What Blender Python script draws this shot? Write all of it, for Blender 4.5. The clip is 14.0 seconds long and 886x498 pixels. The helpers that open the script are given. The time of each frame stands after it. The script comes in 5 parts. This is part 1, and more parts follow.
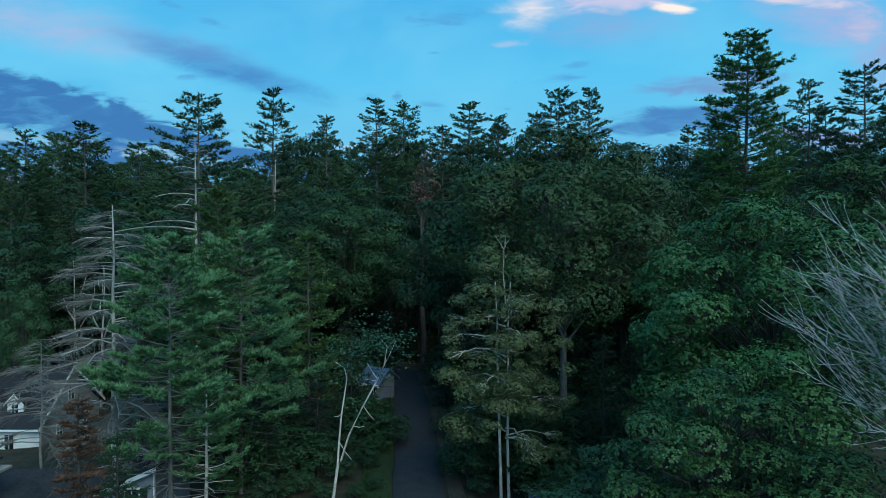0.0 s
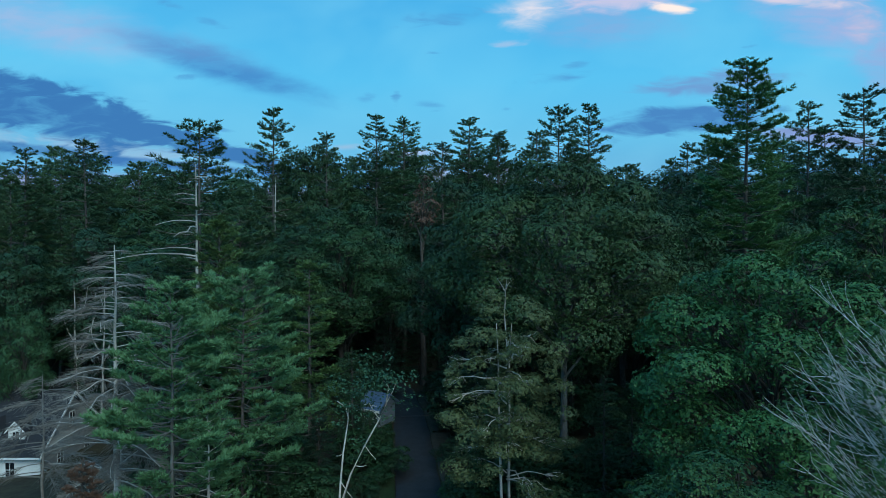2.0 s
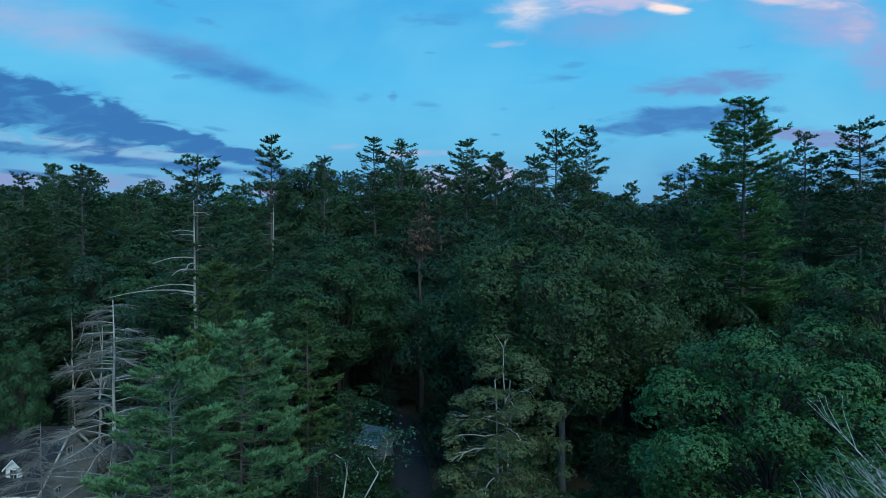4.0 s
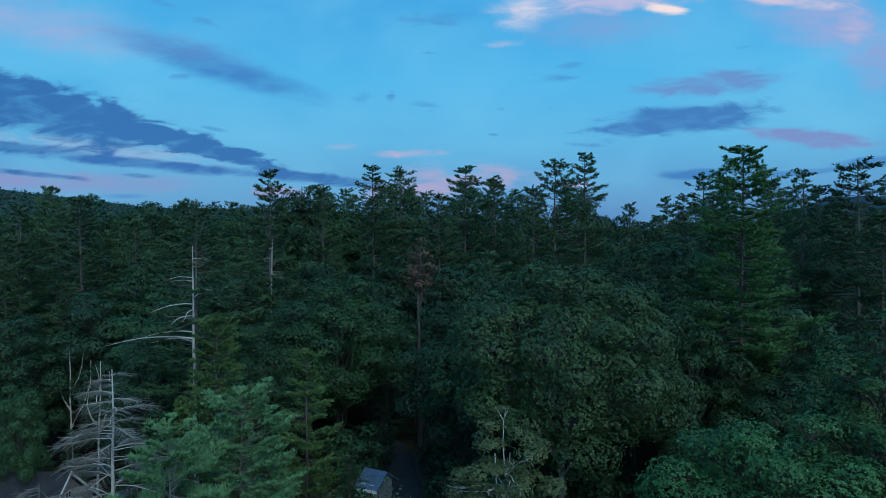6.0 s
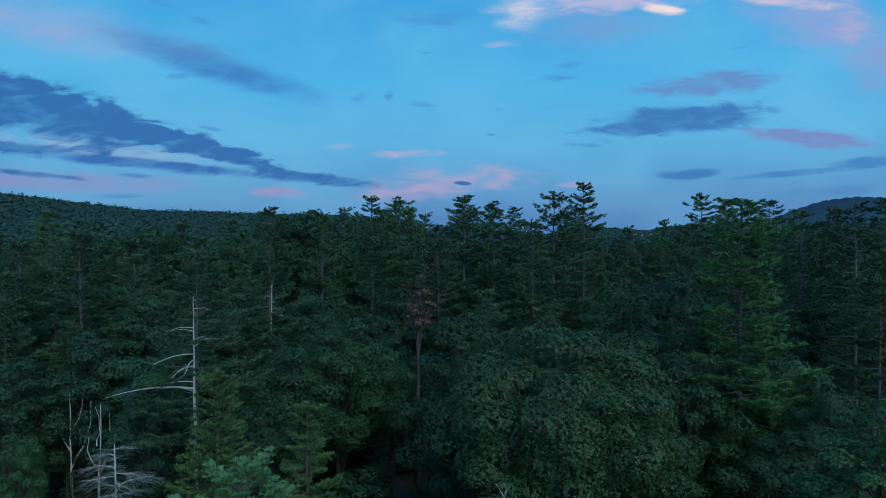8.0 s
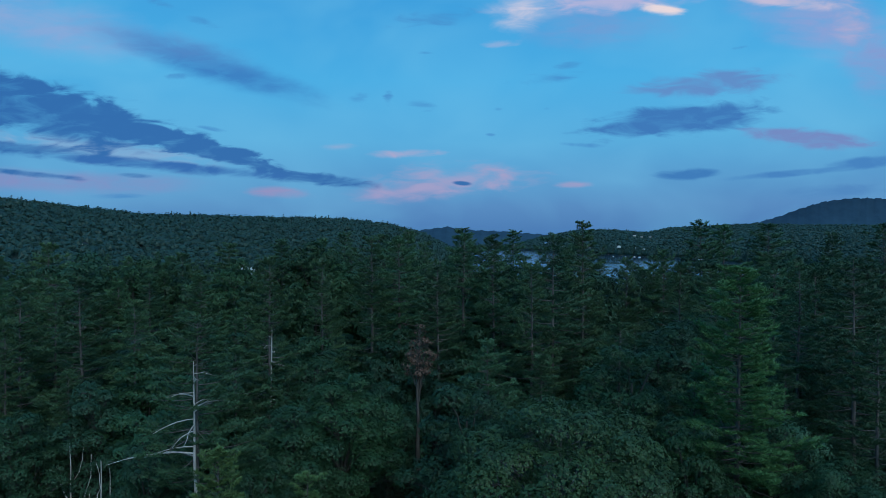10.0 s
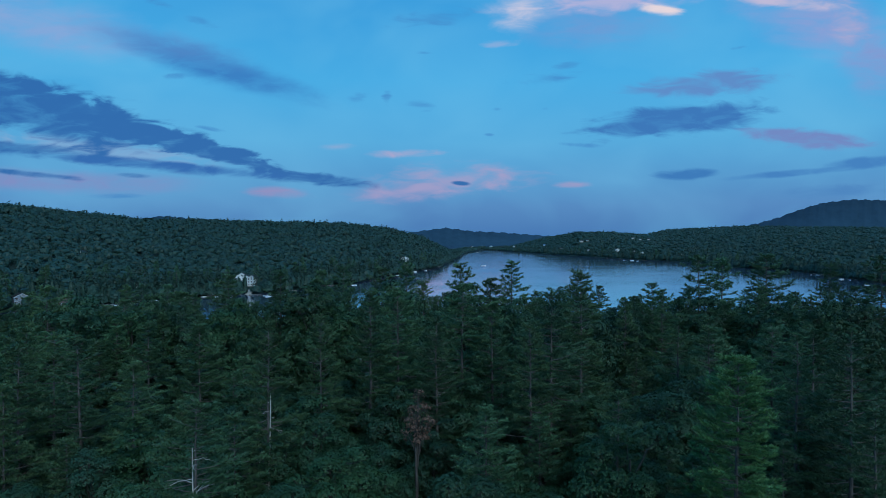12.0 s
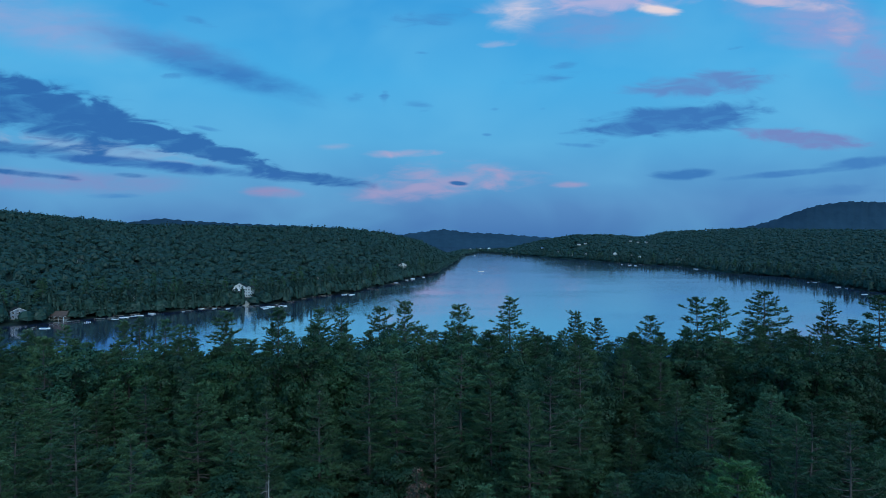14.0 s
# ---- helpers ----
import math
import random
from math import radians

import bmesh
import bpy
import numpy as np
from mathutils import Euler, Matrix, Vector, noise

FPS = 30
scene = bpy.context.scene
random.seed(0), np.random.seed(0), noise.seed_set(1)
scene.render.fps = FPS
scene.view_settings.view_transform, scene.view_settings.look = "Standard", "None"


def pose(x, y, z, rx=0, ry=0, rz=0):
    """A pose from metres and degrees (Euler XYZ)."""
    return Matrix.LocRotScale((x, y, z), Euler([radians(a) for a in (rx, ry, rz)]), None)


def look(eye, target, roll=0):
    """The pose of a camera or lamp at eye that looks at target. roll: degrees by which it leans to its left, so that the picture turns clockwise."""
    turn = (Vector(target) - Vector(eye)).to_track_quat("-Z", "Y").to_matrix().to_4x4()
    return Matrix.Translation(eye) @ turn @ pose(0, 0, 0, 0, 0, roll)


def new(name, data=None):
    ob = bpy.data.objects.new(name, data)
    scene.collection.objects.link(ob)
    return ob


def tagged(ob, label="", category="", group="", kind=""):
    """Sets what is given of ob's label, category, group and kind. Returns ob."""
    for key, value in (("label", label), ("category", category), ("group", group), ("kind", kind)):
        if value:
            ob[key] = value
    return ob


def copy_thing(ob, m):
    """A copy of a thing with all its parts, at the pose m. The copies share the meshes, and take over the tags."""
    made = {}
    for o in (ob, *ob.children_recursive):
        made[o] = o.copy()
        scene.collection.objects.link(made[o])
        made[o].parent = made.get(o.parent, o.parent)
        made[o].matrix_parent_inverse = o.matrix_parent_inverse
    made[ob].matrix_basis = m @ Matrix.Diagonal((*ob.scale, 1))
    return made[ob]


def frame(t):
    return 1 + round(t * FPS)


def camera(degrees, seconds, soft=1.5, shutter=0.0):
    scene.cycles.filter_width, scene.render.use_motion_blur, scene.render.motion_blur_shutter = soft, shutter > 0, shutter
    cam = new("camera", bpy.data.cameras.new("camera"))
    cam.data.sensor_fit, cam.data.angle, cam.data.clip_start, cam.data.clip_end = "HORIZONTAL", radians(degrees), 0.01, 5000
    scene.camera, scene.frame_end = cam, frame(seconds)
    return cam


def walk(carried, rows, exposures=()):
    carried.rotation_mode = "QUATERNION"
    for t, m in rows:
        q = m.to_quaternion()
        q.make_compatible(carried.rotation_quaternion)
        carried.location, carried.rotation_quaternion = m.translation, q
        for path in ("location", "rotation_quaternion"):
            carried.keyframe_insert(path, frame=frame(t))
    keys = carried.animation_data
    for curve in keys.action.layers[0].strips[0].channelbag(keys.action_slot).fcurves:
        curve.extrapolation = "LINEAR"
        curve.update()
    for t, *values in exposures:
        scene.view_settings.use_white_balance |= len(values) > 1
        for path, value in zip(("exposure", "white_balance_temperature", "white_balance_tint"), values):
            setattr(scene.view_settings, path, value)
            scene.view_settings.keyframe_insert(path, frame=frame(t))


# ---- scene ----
# Camera: a drone that rises straight up from 20 m to 60 m above the lake.
cam = camera(70.3, 14.0, soft=0.65)
EYE, TILT = 20.0, -0.98
ROWS = [
    (0.0, 0.00, 0.00, 0.00, 0.00), (0.5, -0.04, -0.02, 0.55, -0.02), (1.0, -0.07, -0.04, 1.17, -0.03),
    (1.5, -0.11, -0.06, 1.84, -0.05), (2.0, -0.15, -0.06, 2.55, -0.09), (2.5, -0.17, -0.08, 3.27, -0.16),
    (3.0, -0.22, -0.10, 4.11, -0.25), (5.5, -0.28, -0.04, 9.32, -0.48), (6.0, -0.37, 0.00, 10.46, -0.55),
    (6.5, -0.45, 0.00, 11.58, -0.61), (7.0, -0.48, -0.05, 12.79, -0.67), (7.5, -0.53, -0.12, 13.99, -0.72),
    (8.0, -0.58, -0.17, 15.29, -0.75), (8.5, -0.62, -0.20, 16.76, -0.77), (9.0, -0.66, -0.23, 18.39, -0.79),
    (11.5, -0.52, -0.25, 27.44, -0.86), (12.0, -0.61, -0.17, 29.96, -0.93), (12.5, -0.68, -0.08, 32.47, -0.98),
    (13.0, -0.73, 0.02, 34.98, -1.03), (13.5, -0.75, 0.11, 37.49, -1.08), (14.0, -0.75, 0.19, 40.00, -1.14),
]
walk(cam, [(t, pose(x, y, EYE + z, 90 + TILT, 0, yaw)) for t, x, y, z, yaw in ROWS],
     [(0.0, 0.17, 7150, 3), (3.0, 0.09, 6900, 4), (6.5, -0.10, 6600, 8), (9.0, -0.20, 6450, 9), (14.0, -0.27, 6200, 10)])

# ---- world: dusk sky with broken clouds, the sun just gone behind the camera ----
FOC = 1113.4          # focal length over a picture 1568 wide, to place clouds by their bearing
world = bpy.data.worlds.new("dusk_sky")
scene.world = world
world.use_nodes = True
wt = world.node_tree
wt.nodes.clear()


def wmath(op, a, b=None, c=None, clamp=False):
    n = wt.nodes.new("ShaderNodeMath")
    n.operation, n.use_clamp = op, clamp
    for i, v in enumerate((a, b, c)):
        if v is None:
            continue
        if isinstance(v, (int, float)):
            n.inputs[i].default_value = v
        else:
            wt.links.new(v, n.inputs[i])
    return n.outputs[0]


def wmix(fac, a, b):
    n = wt.nodes.new("ShaderNodeMix")
    n.data_type = "RGBA"
    for i, v in ((0, fac), (6, a), (7, b)):
        if isinstance(v, (int, float)):
            n.inputs[i].default_value = v
        elif isinstance(v, tuple):
            n.inputs[i].default_value = (*v, 1)
        else:
            wt.links.new(v, n.inputs[i])
    return n.outputs[2]


coord = wt.nodes.new("ShaderNodeTexCoord")
split = wt.nodes.new("ShaderNodeSeparateXYZ")
wt.links.new(coord.outputs["Generated"], split.inputs[0])
dx, dy, dz = split.outputs
ahead = wmath("MAXIMUM", dy, 0.05)
u_, v_ = wmath("DIVIDE", dx, ahead), wmath("DIVIDE", dz, ahead)
uv = wt.nodes.new("ShaderNodeCombineXYZ")
wt.links.new(u_, uv.inputs[0])
wt.links.new(v_, uv.inputs[1])

nishita = wt.nodes.new("ShaderNodeTexSky")
nishita.sky_type, nishita.sun_disc = "NISHITA", False
nishita.sun_elevation, nishita.sun_rotation = radians(4), radians(200)

ramp = wt.nodes.new("ShaderNodeValToRGB")
wt.links.new(wmath("MULTIPLY", dz, 2.0, clamp=True), ramp.inputs[0])
stops = [(0.0, (.070, .215, .51)), (0.10, (.100, .29, .61)), (0.3, (.110, .47, .82)), (0.48, (.080, .48, .88)), (0.72, (.052, .39, .82)), (1.0, (.04, .30, .70))]
while len(ramp.color_ramp.elements) < len(stops):
    ramp.color_ramp.elements.new(0.5)
for e, (p, c) in zip(ramp.color_ramp.elements, stops):
    e.position, e.color = p, (*c, 1)


def wnoise(scale, sx, sy, detail, rough, dist=0.0):
    m = wt.nodes.new("ShaderNodeMapping")
    m.inputs["Scale"].default_value = (sx, sy, 1)
    m.inputs["Rotation"].default_value = (0, 0, radians(6))
    wt.links.new(uv.outputs[0], m.inputs[0])
    n = wt.nodes.new("ShaderNodeTexNoise")
    n.inputs["Scale"].default_value = scale
    n.inputs["Detail"].default_value = detail
    n.inputs["Roughness"].default_value = rough
    n.inputs["Distortion"].default_value = dist
    wt.links.new(m.outputs[0], n.inputs[0])
    return wmath("SUBTRACT", n.outputs[0], 0.5)


NOISE = {"coarse": wnoise(7, 1, 2.6, 5, .6, .3), "fine": wnoise(15, 1, 3.4, 4, .55, .5), "soft": wnoise(4, 1, 1.6, 3, .5, .4)}
sky_colour = wmix(wmath("MULTIPLY", wmath("ADD", NOISE["soft"], 0.1), 1.2, clamp=True), ramp.outputs[0], (.20, .62, .93))
front = wmath("MULTIPLY", wmath("SUBTRACT", dy, 0.08), 12, clamp=True)


def cloud(cx, cy, rx, ry, angle, colour, opacity=0.9, edge=0.45, ragged=1.2, kind="fine"):
    """One cloud: a stretched patch with a ragged edge at a bearing of the sky."""
    global sky_colour
    m = wt.nodes.new("ShaderNodeMapping")
    m.vector_type = "TEXTURE"
    m.inputs["Location"].default_value = ((cx - 770) / FOC, (422 - cy) / FOC, 0)
    m.inputs["Rotation"].default_value = (0, 0, radians(angle))
    m.inputs["Scale"].default_value = (rx / FOC, ry / FOC, 1)
    wt.links.new(uv.outputs[0], m.inputs[0])
    ln = wt.nodes.new("ShaderNodeVectorMath")
    ln.operation = "LENGTH"
    wt.links.new(m.outputs[0], ln.inputs[0])
    body = wmath("ADD", wmath("SUBTRACT", 1.0, ln.outputs[1]), wmath("MULTIPLY", NOISE[kind], ragged))
    mr = wt.nodes.new("ShaderNodeMapRange")
    mr.interpolation_type = "SMOOTHSTEP"
    mr.inputs[2].default_value = edge
    wt.links.new(body, mr.inputs[0])
    worn = wmath("MULTIPLY_ADD", NOISE["fine"], 1.6, opacity, clamp=True)
    sky_colour = wmix(wmath("MULTIPLY", wmath("MULTIPLY", mr.outputs[0], worn), front), sky_colour, colour)


DARK, BLUE, LILAC, PINK, PALE = (.032, .170, .48), (.050, .25, .62), (.27, .46, .80), (.35, .37, .65), (.72, .70, .85)
# pink and lilac haze over the horizon
cloud(100, 322, 360, 26, -2, (.24, .32, .63), .75, .8, .8, "coarse")
cloud(500, 342, 70, 14, -3, (.32, .33, .61), .7, .8, .8)
cloud(740, 338, 160, 24, 5, PINK, .75, .9, 1.2)
cloud(800, 318, 190, 34, 3, (.42, .40, .66), .6, .9, 1.6)
cloud(720, 272, 70, 10, 2, (.45, .45, .70), .8, .8, 1.4)
cloud(890, 318, 40, 22, 20, (.42, .40, .66), .7, .9, 1.6)
cloud(1015, 327, 40, 8, 2, (.40, .38, .64), .6, .9, 1.0)
cloud(600, 262, 40, 8, 2, (.38, .47, .72), .6, .9, 1.2)
cloud(200, 268, 330, 26, -6, (.28, .47, .74), .7, .8, 1.8)
# the two banks
cloud(90, 52, 300, 62, -8, LILAC, .85, .9, .9, "coarse")
cloud(400, 128, 210, 34, -15, BLUE, .9, .8, 1.0, "coarse")
cloud(300, 85, 210, 34, -13, (.09, .28, .64), .7, .9, .9, "coarse")
cloud(50, 188, 330, 56, -13, DARK, .9, .4, 1.25)
cloud(200, 215, 190, 30, -17, DARK, .9, .35, 1.8)
cloud(330, 256, 250, 22, -15, DARK, .95, .35, 1.9)
cloud(560, 318, 130, 14, -5, DARK, .9, .6, 1.6)
cloud(270, 292, 330, 13, -5, (.035, .17, .50), .9, .7, 1.3)
cloud(70, 310, 95, 7, -6, DARK, .9, .6, 1.2)
cloud(30, 262, 200, 12, -4, DARK, .8, .6, 1.6)
cloud(245, 312, 36, 6, -3, DARK, .7, .6, 1.0)
cloud(215, 348, 60, 6, 0, BLUE, .6, .8, 1.0)
# loose scraps
for c in ((745, 186, 34, 10, -6), (770, 36, 80, 16, 4), (635, 177, 22, 10, 0), (690, 176, 10, 16, 0), (970, 140, 66, 13, 8), (1002, 117, 30, 10, 10),
          (310, 18, 45, 9, -16), (365, 42, 40, 9, -16), (757, 96, 18, 4, 0), (885, 194, 14, 4, 4), (968, 193, 10, 4, 0), (870, 239, 10, 3, 0),
          (1030, 257, 40, 5, -4), (318, 139, 26, 7, 0), (1312, 84, 22, 4, 6), (380, 230, 30, 4, -10)):
    cloud(*c, (.065, .28, .65), .45, .9, 2.4)
cloud(820, 325, 22, 5, -4, DARK, .95, .6, .8)
cloud(1205, 212, 200, 32, 6, (.048, .21, .55), .95, .5, 1.2)
cloud(1255, 148, 150, 26, 6, (.13, .31, .66), .9, .6, 1.3)
cloud(1440, 245, 140, 20, -4, (.19, .29, .62), .9, .6, 1.2)
cloud(1225, 308, 70, 12, 2, (.045, .22, .56), .95, .6, 1.0)
cloud(1420, 305, 170, 8, 5, (.06, .25, .60), .95, .6, .7)
cloud(1545, 287, 100, 13, 6, (.06, .25, .60), .95, .6, .8)
cloud(1490, 338, 120, 14, 2, (.08, .27, .60), .7, .8, 1.2)
# bright tops overhead
cloud(1060, 45, 190, 55, 0, (.20, .38, .74), .7, 1.0, .9, "coarse")
cloud(1470, 40, 210, 75, -14, (.30, .41, .76), .85, .9, 1.0, "coarse")
cloud(1550, 110, 70, 90, 20, (.27, .37, .72), .7, .9, 1.0, "coarse")
cloud(1080, 8, 190, 22, 2, (.50, .52, .80), .85, .8, 1.3)
cloud(928, 12, 84, 58, 20, PALE, .78, 1.2, 1.0)
cloud(1170, 17, 55, 13, -4, (.95, .80, .82), .95, .7, 1.2)
cloud(1400, 5, 140, 14, -4, (.62, .58, .78), .8, .8, 1.4)
cloud(1510, 45, 40, 60, 15, (.50, .47, .72), .6, 1.0, 1.4)
cloud(890, 78, 40, 8, 6, (.35, .50, .80), .5, .9, 1.4)

glow = wt.nodes.new("ShaderNodeVectorMath")
glow.operation = "SCALE"
glow.inputs["Scale"].default_value = 0.005
wt.links.new(nishita.outputs[0], glow.inputs[0])
total = wt.nodes.new("ShaderNodeVectorMath")
total.operation = "ADD"
wt.links.new(sky_colour, total.inputs[0])
wt.links.new(glow.outputs[0], total.inputs[1])
bg = wt.nodes.new("ShaderNodeBackground")
bg.inputs["Strength"].default_value = 1.0
wt.links.new(total.outputs[0], bg.inputs[0])
wout = wt.nodes.new("ShaderNodeOutputWorld")
wt.links.new(bg.outputs[0], wout.inputs[0])

sun_data = bpy.data.lights.new("sun", "SUN")
sun_data.energy, sun_data.angle, sun_data.color = 2.0, radians(40), (0.80, 0.95, 1.0)
sun = new("sun", sun_data)
sun.matrix_world = look((24, -52, 46), (0, 0, 0))


# ---- materials ----
def material(name):
    m = bpy.data.materials.new(name)
    m.use_nodes = True
    t = m.node_tree
    return m, t, t.nodes["Principled BSDF"]


def foliage(name, dark, light, rough=0.55, gloss=0.3, scale=0.45, island=0.28):
    """Leaf colour that varies leaf by leaf, bough by bough and tree by tree."""
    m, t, b = material(name)
    geo, inf = t.nodes.new("ShaderNodeNewGeometry"), t.nodes.new("ShaderNodeObjectInfo")
    tc, noi = t.nodes.new("ShaderNodeTexCoord"), t.nodes.new("ShaderNodeTexNoise")
    noi.inputs["Scale"].default_value, noi.inputs["Detail"].default_value = scale, 3
    t.links.new(tc.outputs["Object"], noi.inputs[0])
    a = t.nodes.new("ShaderNodeMath")
    a.operation, a.inputs[1].default_value, a.inputs[2].default_value = "MULTIPLY_ADD", island, .1 - island / 2
    t.links.new(geo.outputs["Random Per Island"], a.inputs[0])
    c = t.nodes.new("ShaderNodeMath")
    c.operation, c.inputs[1].default_value, c.use_clamp = "MULTIPLY_ADD", 0.75, True
    t.links.new(noi.outputs[0], c.inputs[0])
    t.links.new(a.outputs[0], c.inputs[2])
    mix = t.nodes.new("ShaderNodeMix")
    mix.data_type = "RGBA"
    mix.inputs[6].default_value, mix.inputs[7].default_value = (*dark, 1), (*light, 1)
    t.links.new(c.outputs[0], mix.inputs[0])
    hsv = t.nodes.new("ShaderNodeHueSaturation")
    mr = t.nodes.new("ShaderNodeMapRange")
    mr.inputs[3].default_value, mr.inputs[4].default_value = 0.76, 1.34
    t.links.new(inf.outputs["Random"], mr.inputs[0])
    t.links.new(mr.outputs[0], hsv.inputs["Value"])
    hu = t.nodes.new("ShaderNodeMapRange")
    hu.inputs[3].default_value, hu.inputs[4].default_value = 0.512, 0.472
    fr = t.nodes.new("ShaderNodeMath")
    fr.operation = "FRACT"
    ml = t.nodes.new("ShaderNodeMath")
    ml.operation, ml.inputs[1].default_value = "MULTIPLY", 7.31
    t.links.new(inf.outputs["Random"], ml.inputs[0])
    t.links.new(ml.outputs[0], fr.inputs[0])
    t.links.new(fr.outputs[0], hu.inputs[0])
    t.links.new(hu.outputs[0], hsv.inputs["Hue"])
    t.links.new(mix.outputs[2], hsv.inputs["Color"])
    t.links.new(hsv.outputs[0], b.inputs["Base Color"])
    b.inputs["Roughness"].default_value = rough
    b.inputs["Specular IOR Level"].default_value = gloss
    return m


def mottled(name, dark, light, scale, rough=0.85, bump=0.3, stretch=(1, 1, 1), detail=6, spec=0.3, metal=0.0):
    """A surface with fine grain and larger stains, in two tones, and fine relief."""
    m, t, b = material(name)
    tc, mp = t.nodes.new("ShaderNodeTexCoord"), t.nodes.new("ShaderNodeMapping")
    mp.inputs["Scale"].default_value = stretch
    t.links.new(tc.outputs["Object"], mp.inputs[0])
    n1, n2 = t.nodes.new("ShaderNodeTexNoise"), t.nodes.new("ShaderNodeTexNoise")
    for n, s in ((n1, scale), (n2, scale * 0.13)):
        n.inputs["Scale"].default_value, n.inputs["Detail"].default_value = s, detail
        n.inputs["Roughness"].default_value = 0.65
        t.links.new(mp.outputs[0], n.inputs[0])
    ad = t.nodes.new("ShaderNodeMath")
    ad.operation = "ADD"
    t.links.new(n1.outputs[0], ad.inputs[0])
    t.links.new(n2.outputs[0], ad.inputs[1])
    mr = t.nodes.new("ShaderNodeMapRange")
    mr.inputs[1].default_value, mr.inputs[2].default_value = 0.75, 1.25
    t.links.new(ad.outputs[0], mr.inputs[0])
    mix = t.nodes.new("ShaderNodeMix")
    mix.data_type = "RGBA"
    mix.inputs[6].default_value, mix.inputs[7].default_value = (*dark, 1), (*light, 1)
    t.links.new(mr.outputs[0], mix.inputs[0])
    t.links.new(mix.outputs[2], b.inputs["Base Color"])
    bp = t.nodes.new("ShaderNodeBump")
    bp.inputs["Strength"].default_value, bp.inputs["Distance"].default_value = bump, 0.3 / scale
    t.links.new(n1.outputs[0], bp.inputs["Height"])
    t.links.new(bp.outputs[0], b.inputs["Normal"])
    b.inputs["Roughness"].default_value = rough
    b.inputs["Specular IOR Level"].default_value = spec
    b.inputs["Metallic"].default_value = metal
    return m


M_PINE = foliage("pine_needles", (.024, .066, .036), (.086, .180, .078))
M_PINE_YOUNG = foliage("young_pine_needles", (.058, .150, .082), (.138, .290, .140))
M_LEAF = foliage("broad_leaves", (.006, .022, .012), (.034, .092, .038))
# Brighter copy of the pine needles, with a lit look set in the colour.
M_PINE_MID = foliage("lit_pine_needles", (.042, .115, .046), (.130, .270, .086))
M_LEAF_OAK = foliage("oak_leaves", (.008, .032, .014), (.060, .146, .048))
M_LEAF_BRIGHT = foliage("maple_leaves", (.010, .048, .018), (.070, .172, .048))
M_LEAF_RUST = foliage("rusty_leaves", (.030, .058, .026), (.092, .118, .046))
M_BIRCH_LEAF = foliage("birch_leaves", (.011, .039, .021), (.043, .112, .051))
M_HEMLOCK = foliage("hemlock_needles", (.010, .032, .019), (.032, .076, .036))
M_BROWN = foliage("dead_needles", (.085, .048, .034), (.190, .105, .070))
# Leaves across the lake carry the blue of distance haze in their colour.
M_WOODS = foliage("haze_tinted_leaves", (.004, .015, .014), (.030, .074, .054), scale=.085, island=.2)
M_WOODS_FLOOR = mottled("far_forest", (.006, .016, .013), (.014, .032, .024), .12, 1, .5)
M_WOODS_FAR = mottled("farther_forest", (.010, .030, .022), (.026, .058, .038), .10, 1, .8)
M_TRUNK = mottled("dark_bark", (.028, .025, .022), (.085, .078, .070), 9, .9, .5, (1, 1, .25))
M_OAK_BARK = mottled("oak_bark", (.07, .068, .064), (.20, .195, .185), 9, .9, .5, (1, 1, .25))
M_BARK = mottled("pine_bark", (.05, .043, .04), (.16, .145, .135), 9, .9, .6, (1, 1, .25))
M_GREY_BARK = mottled("weathered_wood", (.27, .25, .23), (.60, .57, .53), 12, .85, .4, (1, 1, .2))
M_BIRCH = mottled("birch_bark", (.28, .26, .25), (.78, .75, .70), 5, .7, .3, (1, 1, 2.5))
M_LICHEN = mottled("lichen_twigs", (.34, .335, .35), (.60, .59, .62), 8, .9, .4)
M_TWIG = mottled("dead_twigs", (.12, .115, .105), (.28, .265, .245), 8, .9, .4)
M_GROUND = mottled("forest_floor", (.018, .016, .011), (.055, .050, .030), 1.5, .95, .5)
M_ROAD = mottled("asphalt", (.026, .028, .032), (.050, .053, .060), 9, .8, .25)
# Ridges far off in haze: its blue is put into this base colour.
M_HAZE_RIDGE = mottled("haze_blue_ridge", (.014, .044, .072), (.027, .068, .105), .02, 1, .1)


# ---- mesh building ----
def mesh_of(name, verts, faces, mats, index=None, smooth=False):
    """A mesh from arrays: verts (n, 3), faces (m, 3 or 4)."""
    verts, faces = np.asarray(verts, np.float32), np.asarray(faces, np.int32)
    me = bpy.data.meshes.new(name)
    k = faces.shape[1]
    me.vertices.add(len(verts))
    me.vertices.foreach_set("co", verts.ravel())
    me.loops.add(faces.size)
    me.loops.foreach_set("vertex_index", faces.ravel())
    me.polygons.add(len(faces))
    me.polygons.foreach_set("loop_start", np.arange(0, faces.size, k, dtype=np.int32))
    if index is not None:
        me.polygons.foreach_set("material_index", np.asarray(index, np.int32))
    if smooth:
        me.polygons.foreach_set("use_smooth", np.ones(len(faces), bool))
    me.update(calc_edges=True)
    for m in mats:
        me.materials.append(m)
    return me


def child(name, me, parent, label=""):
    ob = new(name, me)
    ob.parent = parent
    return tagged(ob, label)


